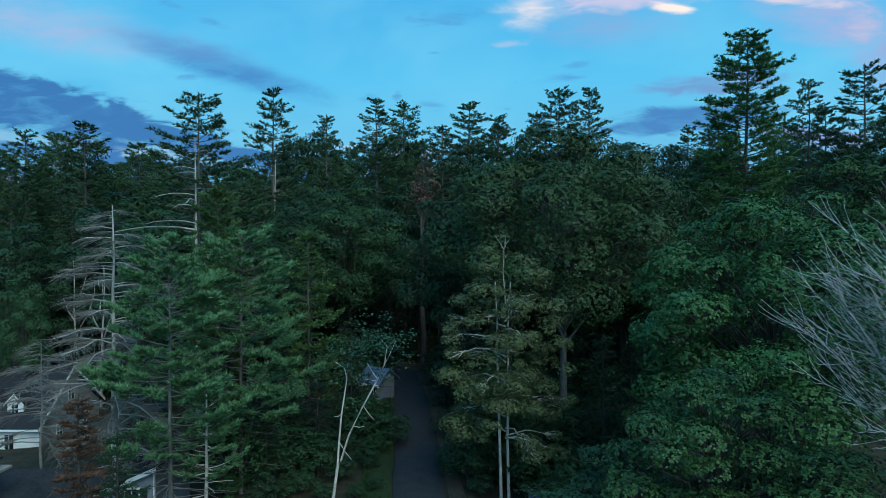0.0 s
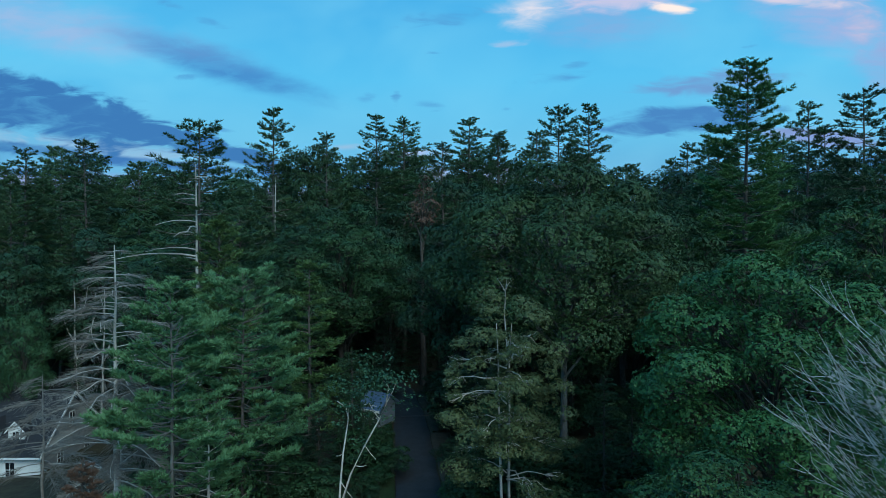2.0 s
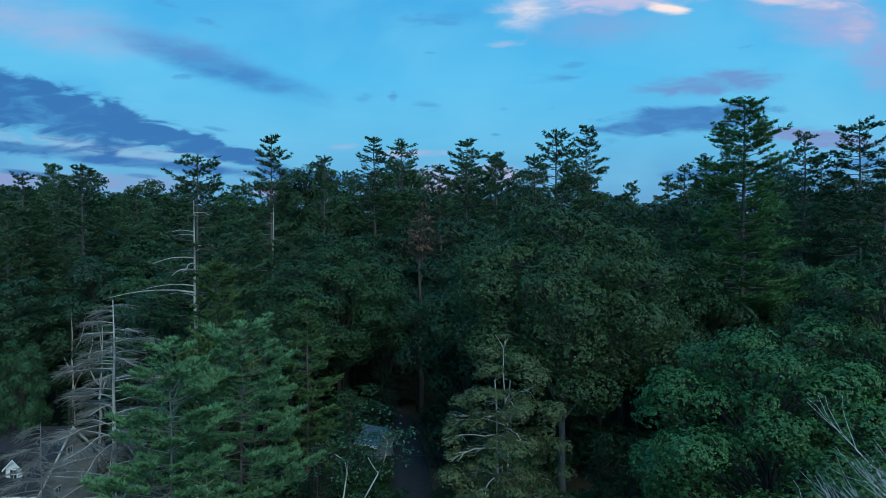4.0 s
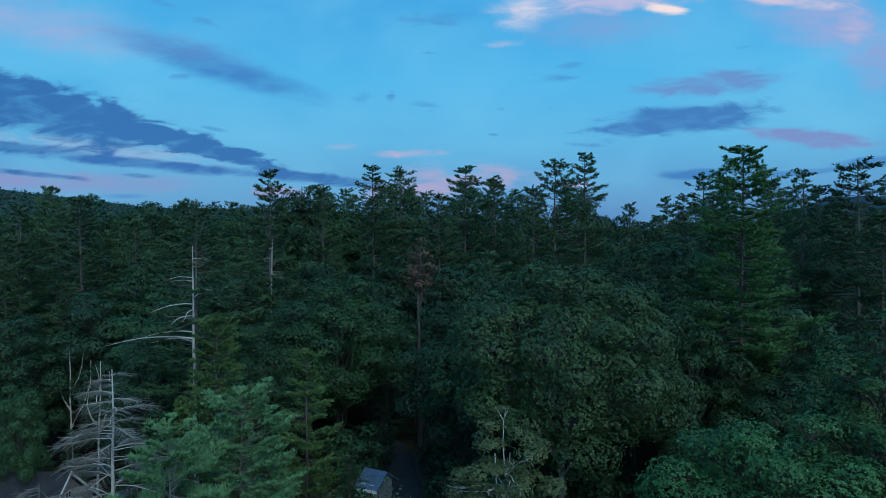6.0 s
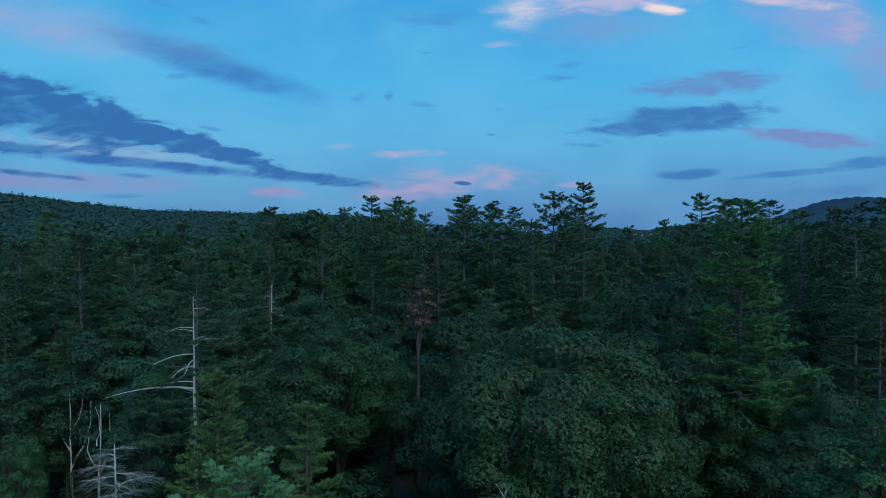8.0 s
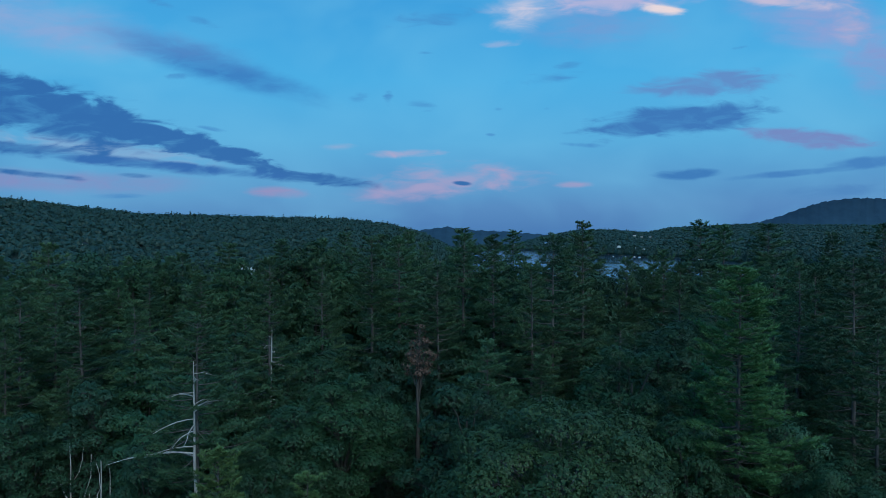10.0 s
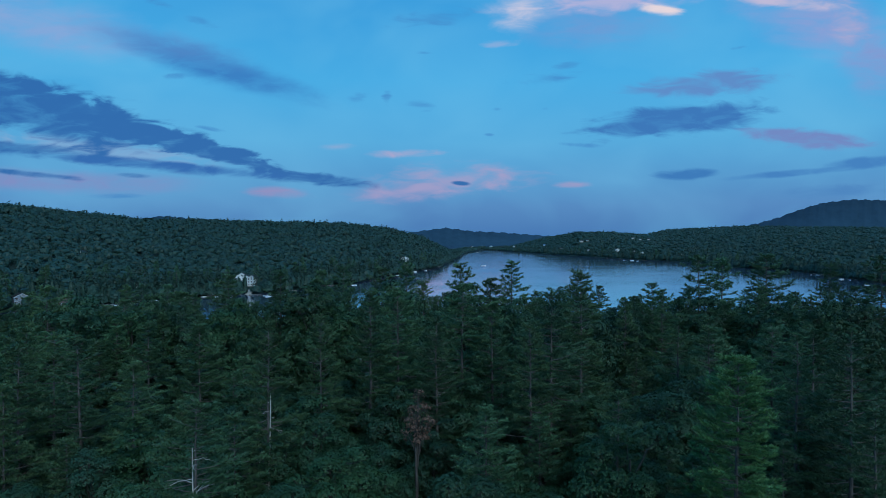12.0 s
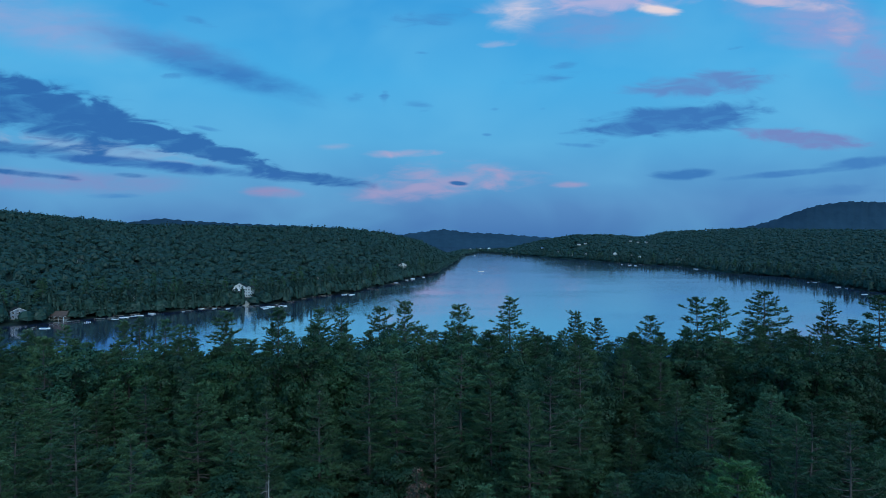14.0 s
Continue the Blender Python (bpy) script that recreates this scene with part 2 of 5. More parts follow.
def tubes(lines, sides=5):
    """Tapered tubes along many lines of (points, radii), as one set of quads."""
    V, F, base = [], [], 0
    ang = np.linspace(0, 2 * np.pi, sides, endpoint=False)
    for pts, rad in lines:
        pts, rad = np.asarray(pts, float), np.asarray(rad, float)
        tan = np.gradient(pts, axis=0)
        tan /= np.linalg.norm(tan, axis=1)[:, None] + 1e-9
        ref = np.where(np.abs(tan[:, 2:3]) > 0.9, [[1.0, 0, 0]], [[0, 0, 1.0]])
        a = np.cross(tan, ref)
        a /= np.linalg.norm(a, axis=1)[:, None] + 1e-9
        b = np.cross(tan, a)
        ring = pts[:, None] + rad[:, None, None] * (np.cos(ang)[None, :, None] * a[:, None] + np.sin(ang)[None, :, None] * b[:, None])
        V.append(ring.reshape(-1, 3))
        i = np.arange(len(pts) - 1)[:, None] * sides + np.arange(sides)[None]
        j = np.arange(len(pts) - 1)[:, None] * sides + (np.arange(sides)[None] + 1) % sides
        F.append(np.stack([i, j, j + sides, i + sides], -1).reshape(-1, 4) + base)
        base += len(pts) * sides
    return np.concatenate(V), np.concatenate(F)


def unit(v):
    return v / (np.linalg.norm(v, axis=-1, keepdims=True) + 1e-9)


def blades(rng, centre, out, count, length, width, up=0.25):
    """Needle sprays: at each centre, thin triangles that fan out along its outward way, flat side up."""
    c = np.repeat(centre, count, 0)
    d = unit(unit(np.repeat(out, count, 0)) + rng.normal(0, 0.62, c.shape) * [1, 1, .5] + [0, 0, up])
    side = unit(np.cross(d, rng.normal(0, .55, c.shape) + [0, 0, 1])) * width * 0.5
    ln = np.repeat(np.broadcast_to(length, len(centre)), count)[:, None] * rng.uniform(0.7, 1.25, (len(c), 1))
    V = np.stack([c - side, c + side, c + d * ln], 1).reshape(-1, 3)
    return V, np.arange(len(V)).reshape(-1, 3)


def leaves(rng, centre, normal, size):
    """Leaves: one folded diamond each."""
    n = unit(normal + rng.normal(0, 0.45, centre.shape))
    a = unit(np.cross(n, rng.normal(0, 1, centre.shape)))
    b = np.cross(n, a)
    s = size * rng.uniform(0.7, 1.3, (len(centre), 1))
    V = np.stack([centre - a * s, centre - b * s * .55 + n * s * .18, centre + a * s, centre + b * s * .55 + n * s * .18], 1).reshape(-1, 3)
    return V, np.arange(len(V)).reshape(-1, 4)


def rosettes(rng, centre, normal, size, count=6, droop=.35):
    """Leafy shoot ends: at each centre a whorl of leaves that hang outward from one bud."""
    c, e = np.repeat(centre, count, 0), np.repeat(unit(normal), count, 0)
    way = rng.normal(0, 1, c.shape)
    way = unit(unit(way - e * (way * e).sum(1)[:, None]) + e * rng.uniform(-.1, .6, (len(c), 1)) - [0, 0, droop])
    n = unit(e + [0, 0, .35] + rng.normal(0, .38, c.shape))
    b = unit(np.cross(n, way))
    n = np.cross(way, b)
    s = size * rng.uniform(.7, 1.3, (len(c), 1))
    m = c + way * s * 1.1
    V = np.stack([c + way * s * .15, m - b * s * .58 + n * s * .14, c + way * s * 2.1, m + b * s * .58 + n * s * .14], 1).reshape(-1, 3)
    return V, np.arange(len(V)).reshape(-1, 4)


def pine(name, seed, H, base, spread, whorls, per, mat, bark, label, category="tree", taper=0.65, lift=0.12, gaps=0.12,
         twigs=9, step=.36, count=7, length=.34, width=.055, wide=.42, stubs=8, stub=(.6, 2.6), bare=0.0, sides=5, tuft_up=.3, sweep=.06, girth=.0125, clear=.22):
    """A pine: a straight trunk, whorls of boughs, each a flat feather of twigs set with needle tufts."""
    rng = np.random.default_rng(seed)
    wood, cen, out, size = [], [], [], []
    n = 14
    hz = np.linspace(0, H, n)
    bend = np.cumsum(rng.normal(0, 0.05, (n, 2)), 0) * H / 28
    tp = np.column_stack([bend[:, 0], bend[:, 1], hz])
    wood.append((tp, girth * H * (1 - hz / H * 0.96) + 0.02))

    def stem(z):
        return np.array([np.interp(z, hz, tp[:, 0]), np.interp(z, hz, tp[:, 1]), z])
    for w in range(whorls):
        f = ((w + rng.uniform(.15, .85)) / whorls) ** 1.15
        z = H - (H - base) * np.clip(f, 0.012, 1) - .25
        reach = spread * (0.15 + 0.85 * np.clip(f, 0, 1) ** taper) * (1 if f < .75 else 1 - (f - .75) * 1.3)
        turn, layer = rng.uniform(0, 6.28), rng.uniform(.68, 1.18)
        for k in range(per):
            if rng.uniform() < gaps:
                continue
            az = turn + k * 6.283 / per + rng.normal(0, .25)
            L = max(.3, reach * layer * rng.uniform(.45, 1.25))
            d = np.array([np.cos(az), np.sin(az), 0])
            rise = lift + 0.34 * max(0, 1 - f) ** 2 * (lift > 0) + rng.normal(0, .08)
            s = np.linspace(0, 1, 5)
            pts = stem(min(z + rng.normal(0, .32) * (H - base) / whorls, H - .3)) + d * (L * s)[:, None] + np.array([0, 0, 1]) * (L * (rise * s - 0.3 * f * s * (1 - s) + sweep * s ** 3))[:, None]
            wood.append((pts, np.linspace(.016 + L * .009, .008, 5)))
            if rng.uniform() < bare:
                continue
            nt = max(3, int(round(twigs * (.25 + .75 * min(L / spread, 1.2)))))
            q = np.append(rng.uniform(clear, 1, nt) ** .75, 1.0)
            side = np.array([-d[1], d[0], 0]) * np.where(np.arange(nt + 1) % 2, 1, -1)[:, None]
            side[-1] = 0
            lt = (wide * L * (1.08 - q) * rng.uniform(.55, 1.25, nt + 1) + .16)
            b = np.column_stack([np.interp(q, s, pts[:, i]) for i in range(3)])
            way = unit(d * .8 + side * rng.uniform(.6, 1.1, (nt + 1, 1)) + np.column_stack([np.zeros((nt + 1, 2)), rng.normal(.08, .14, nt + 1)]))
            for j in range(nt + 1):
                m = max(2, int(lt[j] / step) + 1)
                t = np.linspace(.2, 1, m)[:, None]
                cen.append(b[j] + way[j] * lt[j] * t + np.array([0, 0, .10]) * lt[j] * t ** 2 + rng.normal(0, step * .16, (m, 3)))
                out.append(np.tile(way[j] + [0, 0, tuft_up], (m, 1)))
                size.append(np.full(m, length * (.55 + .45 * min(1, L / spread * 1.8))))
    for k in range(stubs):
        z = rng.uniform(.25, 1) * base + .02 * H
        az, L = rng.uniform(0, 6.28), rng.uniform(*stub)
        d = np.array([np.cos(az), np.sin(az), rng.normal(-.05, .15)])
        wood.append((stem(z) + d * np.linspace(0, L, 4)[:, None] + rng.normal(0, .06, (4, 3)) * np.linspace(0, 1, 4)[:, None], np.linspace(.035, .008, 4)))
    ob = new(name)
    tagged(ob, label, category)
    child("trunk", mesh_of("trunk", *tubes(wood, sides), [bark], smooth=True), ob)
    if cen:
        cen.append(np.column_stack([rng.normal(tp[-1, 0], .04, 6), rng.normal(tp[-1, 1], .04, 6), np.linspace(H - .9, H - .1, 6)]))
        out.append(np.tile([0, 0, 4.0], (6, 1)))
        size.append(np.full(6, length))
        v, f = blades(rng, np.concatenate(cen), np.concatenate(out), count, np.concatenate(size), width)
        child("crown", mesh_of("crown", v, f, [mat]), ob)
    return ob


def broadleaf(name, seed, H, R, base, lobes, density, size, mat, bark, label, category="tree", stems=1, lean=0.0, flat=.62, sides=5,
              inner=.55, lobe=(.22, .34), fork=0.0, count=6, droop=.35, limbs=1.0, under=.62, girth=.017):
    """A broad-leaved tree: forked limbs that carry domed lobes of leafy shoots, with dark gaps between the lobes."""
    rng = np.random.default_rng(seed)
    wood, C, D, RL = [], [], [], []
    mid = base + (H - base) * .45
    for st in range(stems):
        a = rng.uniform(0, 6.28) if fork == 0 else st * math.pi + .2
        foot = np.array([np.cos(a), np.sin(a), 0]) * (.25 if stems > 1 else 0)
        s = np.linspace(0, 1, 7)[:, None]
        top = np.array([np.cos(a) * R * .15 * (stems > 1) + lean, np.sin(a) * R * .15 * (stems > 1), H * .8])
        wood.append((foot * (1 - s) + top * s + np.concatenate([np.cumsum(rng.normal(0, .09, (7, 2)), 0) * (s > 0), np.zeros((7, 1))], 1), girth * H / stems ** .5 * (1 - .85 * s[:, 0]) + .02))
    for i in range(lobes):
        g = i + .5
        th = np.arccos(1 - (1 + under) * g / lobes)
        ph = g * 2.39996 + rng.normal(0, .35)
        d = np.array([np.sin(th) * np.cos(ph), np.sin(th) * np.sin(ph), np.cos(th)])
        rl = R * rng.uniform(*lobe)
        k = rng.uniform(inner, 1.0) - rl / R * .7
        hz = H - mid if d[2] > 0 else mid - base
        c = np.array([lean, 0, mid]) + d * [R * k, R * k, hz * (k + .06)]
        C.append(c), D.append(d), RL.append(rl)
        if rng.uniform() > limbs:
            continue
        start = np.array([lean * .4, 0, np.clip(c[2] - hz * rng.uniform(.35, .8) * (fork == 0), max(base * .75, fork * H), H * .72)])
        s = np.linspace(0, 1, 6)[:, None]
        path = start * (1 - s) + c * s + np.array([0, 0, 1]) * (s * (1 - s)) * R * .25 + rng.normal(0, .16, (6, 3)) * s
        wood.append((path, girth * .28 * H * (1 - s[:, 0]) + .014))
        for j in range(5):
            e = unit(rng.normal(0, .8, 3) + d * .6)
            q = np.linspace(0, 1, 4)[:, None]
            wood.append((path[4] * (1 - q) + (c + e * rl * [1, 1, flat] * 1.02) * q + rng.normal(0, .10, (4, 3)) * q, np.linspace(.035, .010, 4)))
    C, D, RL = np.array(C), np.array(D), np.array(RL)
    cen, nor = [], []
    squash = np.array([1, 1, flat])
    for i in range(lobes):
        n = max(8, int(density * 8.2 * RL[i] ** 2))
        e = unit(unit(rng.normal(0, 1, (n, 3))) + D[i] * .35 + [0, 0, .45])
        bump = 1 + .22 * np.sin(e[:, 0] * 5 + i) * np.sin(e[:, 1] * 5 + 2 * i) + rng.normal(0, .07, n)
        p = C[i] + e * squash * (RL[i] * bump * np.where(rng.uniform(0, 1, n) < .16, .7, 1))[:, None]
        gap = np.linalg.norm((p[:, None] - C[None]) / (RL[None, :, None] * squash), axis=2)
        gap[:, i] = 9
        keep = gap.min(1) > .8
        cen.append(p[keep])
        nor.append(unit(e / squash)[keep])
    ob = new(name)
    tagged(ob, label, category)
    child("trunk", mesh_of("trunk", *tubes(wood, sides), [bark], smooth=True), ob)
    v, f = rosettes(rng, np.concatenate(cen), np.concatenate(nor), size, count, droop)
    child("crown", mesh_of("crown", v, f, [mat]), ob)
    return ob


# ---- the ground: one sheet with the near wood, the lake's bed and the far hills ----
def bearing(px):
    return np.degrees(np.arctan((px + 22 - 784) / FOC))


def reach_of(px, py):
    """Range of the water's edge under a bearing, seen from 60 m up."""
    return 60 * FOC / (py - 422) / np.cos(np.radians(bearing(px)))


SHORE_PX = np.array([-200, -60, 30, 170, 340, 430, 500, 560, 620, 690, 770, 805, 818, 850, 900, 980, 1060, 1130, 1205, 1300, 1400, 1440, 1500, 1550, 1700])
SHORE_PY = np.array([590, 580, 575, 562, 548, 541, 536, 525, 518, 503, 485, 465, 453, 446, 450, 457, 463, 468, 472, 485, 492, 497, 508, 518, 530])
CREST_PX = np.array([-200, 0, 80, 160, 240, 400, 560, 620, 680, 740, 790, 818, 850, 900, 960, 1020, 1080, 1140, 1180, 1260, 1340, 1400, 1460, 1510, 1568, 1700])
CREST_PY = np.array([352, 370, 378, 386, 395, 398, 401, 403, 410, 424, 448, 440, 440, 438, 424, 414, 414, 418, 409, 405, 402, 403, 404, 404, 405, 408])
CREST_AT = np.array([1150, 1150, 1150, 1200, 1200, 1250, 1250, 1250, 1300, 1400, 1650, 3300, 3500, 3200, 2700, 2400, 2400, 2600, 3000, 3000, 3000, 3000, 3000, 3000, 3000, 3000])
CANOPY = 8.5


def near_shore(az):
    return 228 + 10 * np.sin(az * .19 + 1) + 9 * np.sin(az * .53) + np.clip(np.abs(az) - 38, 0, 60) * 30


def ground_z(x, y):
    x, y = np.asarray(x, float), np.asarray(y, float)
    az, r = np.degrees(np.arctan2(x, y)), np.hypot(x, y)
    near = 3.4 + .012 * np.clip(y - 50, 0, 90) - np.clip(-x - 14, 0, 26) * .11 + .25 * np.sin(x * .21 + 1) * np.sin(y * .17)
    sh = near_shore(az)
    drop = np.clip((r - sh + 22) / 30, 0, 1)
    z = near * (1 - drop) + -3.0 * drop
    fs = np.interp(az, bearing(SHORE_PX), reach_of(SHORE_PX, SHORE_PY))
    ca = np.interp(az, bearing(CREST_PX), CREST_AT)
    cz = 60 + (422 - np.interp(az, bearing(CREST_PX), CREST_PY)) / FOC * ca * np.cos(np.radians(np.clip(az, -60, 60))) - CANOPY
    s = np.clip((r - fs) / (ca - fs), 0, 1)
    land = 1.2 + (cz - 1.2) * (s ** 1.15) * (1.15 - .15 * s)
    land = np.where(r > ca, cz - (r - ca) * .04, land)
    rise = np.clip((r - fs + 10) / 14, 0, 1)
    far = -3.0 * (1 - rise) + land * rise
    z = np.where(r > sh + 10, np.where(r > fs - 10, far, -3.0), z)
    behind = np.clip((np.abs(az) - 42) / 8, 0, 1)
    return z * (1 - behind) + (3.4 - np.clip(-x - 14, 0, 26) * .095 * (r < 300) + r * .012) * behind


def build_ground():
    az = np.concatenate([np.arange(-48, 48.01, .6), np.arange(54, 310, 6)])
    rr = np.concatenate([[0], np.geomspace(4, 190, 45), np.geomspace(196, 4900, 110)])
    A, R_ = np.meshgrid(np.radians(az), rr)
    X, Y = R_ * np.sin(A), R_ * np.cos(A)
    Z = ground_z(X, Y)
    n, m = len(rr), len(az)
    i = np.arange(n - 1)[:, None] * m + np.arange(m)[None]
    j = np.arange(n - 1)[:, None] * m + (np.arange(m)[None] + 1) % m
    F = np.stack([i, i + m, j + m, j], -1).reshape(-1, 4)
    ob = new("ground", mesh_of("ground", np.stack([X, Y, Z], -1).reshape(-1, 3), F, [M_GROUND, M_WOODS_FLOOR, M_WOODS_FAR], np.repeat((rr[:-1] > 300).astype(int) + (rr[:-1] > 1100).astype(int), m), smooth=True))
    return tagged(ob, "forest floor and wooded hills round the lake", "ground", kind="structure")


build_ground()

# ---- the lake ----
M_WATER, wtree, wb = material("lake_water")
wb.inputs["Base Color"].default_value = (.040, .060, .125, 1)
wb.inputs["Roughness"].default_value = .06
wb.inputs["IOR"].default_value = 5.0
wb.inputs["Specular IOR Level"].default_value = .9
wtc, wmp = wtree.nodes.new("ShaderNodeTexCoord"), wtree.nodes.new("ShaderNodeMapping")
wmp.inputs["Scale"].default_value = (.35, 1, 1)
wtree.links.new(wtc.outputs["Object"], wmp.inputs[0])
wn = wtree.nodes.new("ShaderNodeTexNoise")
wn.inputs["Scale"].default_value, wn.inputs["Detail"].default_value = .5, 4
wtree.links.new(wmp.outputs[0], wn.inputs[0])
wbp = wtree.nodes.new("ShaderNodeBump")
wbp.inputs["Strength"].default_value, wbp.inputs["Distance"].default_value = .22, .25
wtree.links.new(wn.outputs[0], wbp.inputs["Height"])
wtree.links.new(wbp.outputs[0], wb.inputs["Normal"])
wn2 = wtree.nodes.new("ShaderNodeTexNoise")
wmp2 = wtree.nodes.new("ShaderNodeMapping")
wmp2.inputs["Scale"].default_value = (.004, .012, 1)
wn2.inputs["Scale"].default_value, wn2.inputs["Detail"].default_value = 1.0, 4
wtree.links.new(wtc.outputs["Object"], wmp2.inputs[0])
wtree.links.new(wmp2.outputs[0], wn2.inputs[0])
wmr = wtree.nodes.new("ShaderNodeMapRange")
wmr.inputs[1].default_value, wmr.inputs[2].default_value, wmr.inputs[3].default_value, wmr.inputs[4].default_value = .35, .65, .04, .42
wtree.links.new(wn2.outputs[0], wmr.inputs[0])
wtree.links.new(wmr.outputs[0], wbp.inputs["Strength"])
tagged(new("water", mesh_of("water", [(-2500, 150, 0), (2500, 150, 0), (2500, 4200, 0), (-2500, 4200, 0)], [(0, 1, 2, 3)], [M_WATER])), "calm lake water that mirrors the dusk sky", "lake", kind="structure")

def wake(px0, py0, px1, py1, wide, label):
    """A low swell left by a boat: a long ridge on the water."""
    n = 40
    V = []
    for i in range(n):
        q = i / (n - 1)
        d = 60 * FOC / (py0 + (py1 - py0) * q + .35 * math.sin(q * 9) - 422)
        x = (px0 + (px1 - px0) * q + 22 - 784) / FOC * d
        w = wide * (1 - .7 * q)
        V += [(x, d - w, .004), (x, d - w * .3, .09), (x, d + w * .3, .09), (x, d + w, .004)]
    F = [(4 * i + k, 4 * i + k + 1, 4 * i + k + 5, 4 * i + k + 4) for i in range(n - 1) for k in range(3)]
    tagged(new("wake", mesh_of("wake", V, F, [M_WATER], smooth=True)), label, "water", kind="structure")


wake(722, 541, 872, 549, 2.2, "long low wake on the lake")
wake(800, 541, 866, 547, 1.4, "second low wake on the lake")
wake(796, 481, 850, 479, 3.0, "wake behind a distant boat")

# ---- houses, docks and boats round the lake ----
M_WHITE = mottled("white_clapboard", (.58, .60, .60), (.80, .80, .78), 3, .6, .15, (1, 1, 6))
M_GREYSIDE = mottled("grey_shingle_siding", (.17, .175, .18), (.29, .295, .30), 5, .85, .3, (1, 1, 4))
M_BLUESIDE = mottled("blue_grey_siding", (.16, .19, .23), (.26, .30, .35), 4, .8, .2, (1, 1, 6))
M_BROWNSIDE = mottled("brown_boards", (.09, .06, .045), (.18, .125, .09), 4, .85, .3, (1, 1, 5))
M_SHINGLE = mottled("dark_roof_shingle", (.014, .015, .018), (.034, .036, .042), 6, .9, .35)
M_SHINGLE_BROWN = mottled("brown_roof_shingle", (.075, .05, .042), (.14, .095, .08), 5, .9, .3)
# The sky's reflected blue is mixed into this metal's base colour.
M_METAL = mottled("sky_tinted_metal", (.14, .22, .38), (.24, .33, .50), 2, .35, .05, spec=.6, metal=.6)
M_TRIM = mottled("white_trim", (.66, .67, .67), (.82, .82, .80), 4, .5, .05)
M_DECK = mottled("weathered_planks", (.19, .17, .15), (.36, .33, .29), 6, .85, .3, (1, 4, 1))
M_HULL = mottled("boat_hull", (.62, .63, .64), (.82, .82, .82), 2, .3, .02, spec=.5)
M_TARP = mottled("blue_boat_cover", (.04, .09, .20), (.07, .15, .30), 3, .7, .2)
M_BRICK, bt, bb = material("chimney_brick")
btc, btx = bt.nodes.new("ShaderNodeTexCoord"), bt.nodes.new("ShaderNodeTexBrick")
bmp = bt.nodes.new("ShaderNodeMapping")
bmp.inputs["Rotation"].default_value = (radians(90), 0, 0)
bt.links.new(btc.outputs["Object"], bmp.inputs[0])
bt.links.new(bmp.outputs[0], btx.inputs[0])
btx.inputs["Color1"].default_value, btx.inputs["Color2"].default_value, btx.inputs["Mortar"].default_value = (.17, .095, .075, 1), (.24, .14, .11, 1), (.30, .29, .27, 1)
btx.inputs["Scale"].default_value, btx.inputs["Mortar Size"].default_value = 4.2, .016
bt.links.new(btx.outputs[0], bb.inputs["Base Color"])
bb.inputs["Roughness"].default_value = .9
M_GLASS, gt, gb = material("dark_window_glass")
gb.inputs["Base Color"].default_value, gb.inputs["Roughness"].default_value, gb.inputs["Specular IOR Level"].default_value = (.012, .016, .022, 1), .06, .6
CLEAR = []


def solid(name, verts, faces, mat, parent, label="", bevel=0.0):
    """One closed mesh part with faces turned outward."""
    bm = bmesh.new()
    vs = [bm.verts.new(v) for v in verts]
    for f in faces:
        bm.faces.new([vs[i] for i in f])
    bmesh.ops.recalc_face_normals(bm, faces=bm.faces)
    if bevel:
        bmesh.ops.bevel(bm, geom=list(bm.edges), offset=bevel, segments=1, affect="EDGES")
    me = bpy.data.meshes.new(name)
    bm.to_mesh(me)
    bm.free()
    me.materials.append(mat)
    return child(name, me, parent, label)


BOX = ((0, 1, 2, 3), (4, 5, 6, 7), (0, 1, 5, 4), (1, 2, 6, 5), (2, 3, 7, 6), (3, 0, 4, 7))


def box(name, x0, x1, y0, y1, z0, z1, mat, parent, label="", bevel=0.0):
    v = [(x, y, z) for z in (z0, z1) for x, y in ((x0, y0), (x1, y0), (x1, y1), (x0, y1))]
    return solid(name, v, BOX, mat, parent, label, bevel)


def slab(name, a, b, c, d, thick, mat, parent, label=""):
    """A roof plane: four corners, given thickness downward."""
    v = [*(tuple(p) for p in (a, b, c, d)), *((p[0], p[1], p[2] - thick) for p in (a, b, c, d))]
    return solid(name, v, BOX, mat, parent, label)


def window(parent, x, z, y, w, h, side=-1, along="x", shutter=None):
    """A framed window with glass and bars, set proud of the wall at y (or at x for along='y')."""
    def b(n, u0, u1, z0, z1, d0, d1, m, par):
        lo, hi = sorted((y + side * d0, y + side * d1))
        return box(n, u0, u1, lo, hi, z0, z1, m, par) if along == "x" else box(n, lo, hi, u0, u1, z0, z1, m, par)
    fr = b("window", x - w / 2 - .09, x + w / 2 + .09, z - .09, z + h + .09, -.02, .05, M_TRIM, parent)
    b("pane", x - w / 2, x + w / 2, z, z + h, .052, .06, M_GLASS, fr)
    b("sash_bar", x - w / 2, x + w / 2, z + h / 2 - .03, z + h / 2 + .03, .062, .085, M_TRIM, fr)
    b("glazing_bar", x - .02, x + .02, z, z + h, .062, .08, M_TRIM, fr)
    if shutter:
        for sgn in (-1, 1):
            c = x + sgn * (w / 2 + .09 + .2)
            b("shutter", c - .19, c + .19, z - .05, z + h + .05, .0, .06, shutter, parent)
    return fr


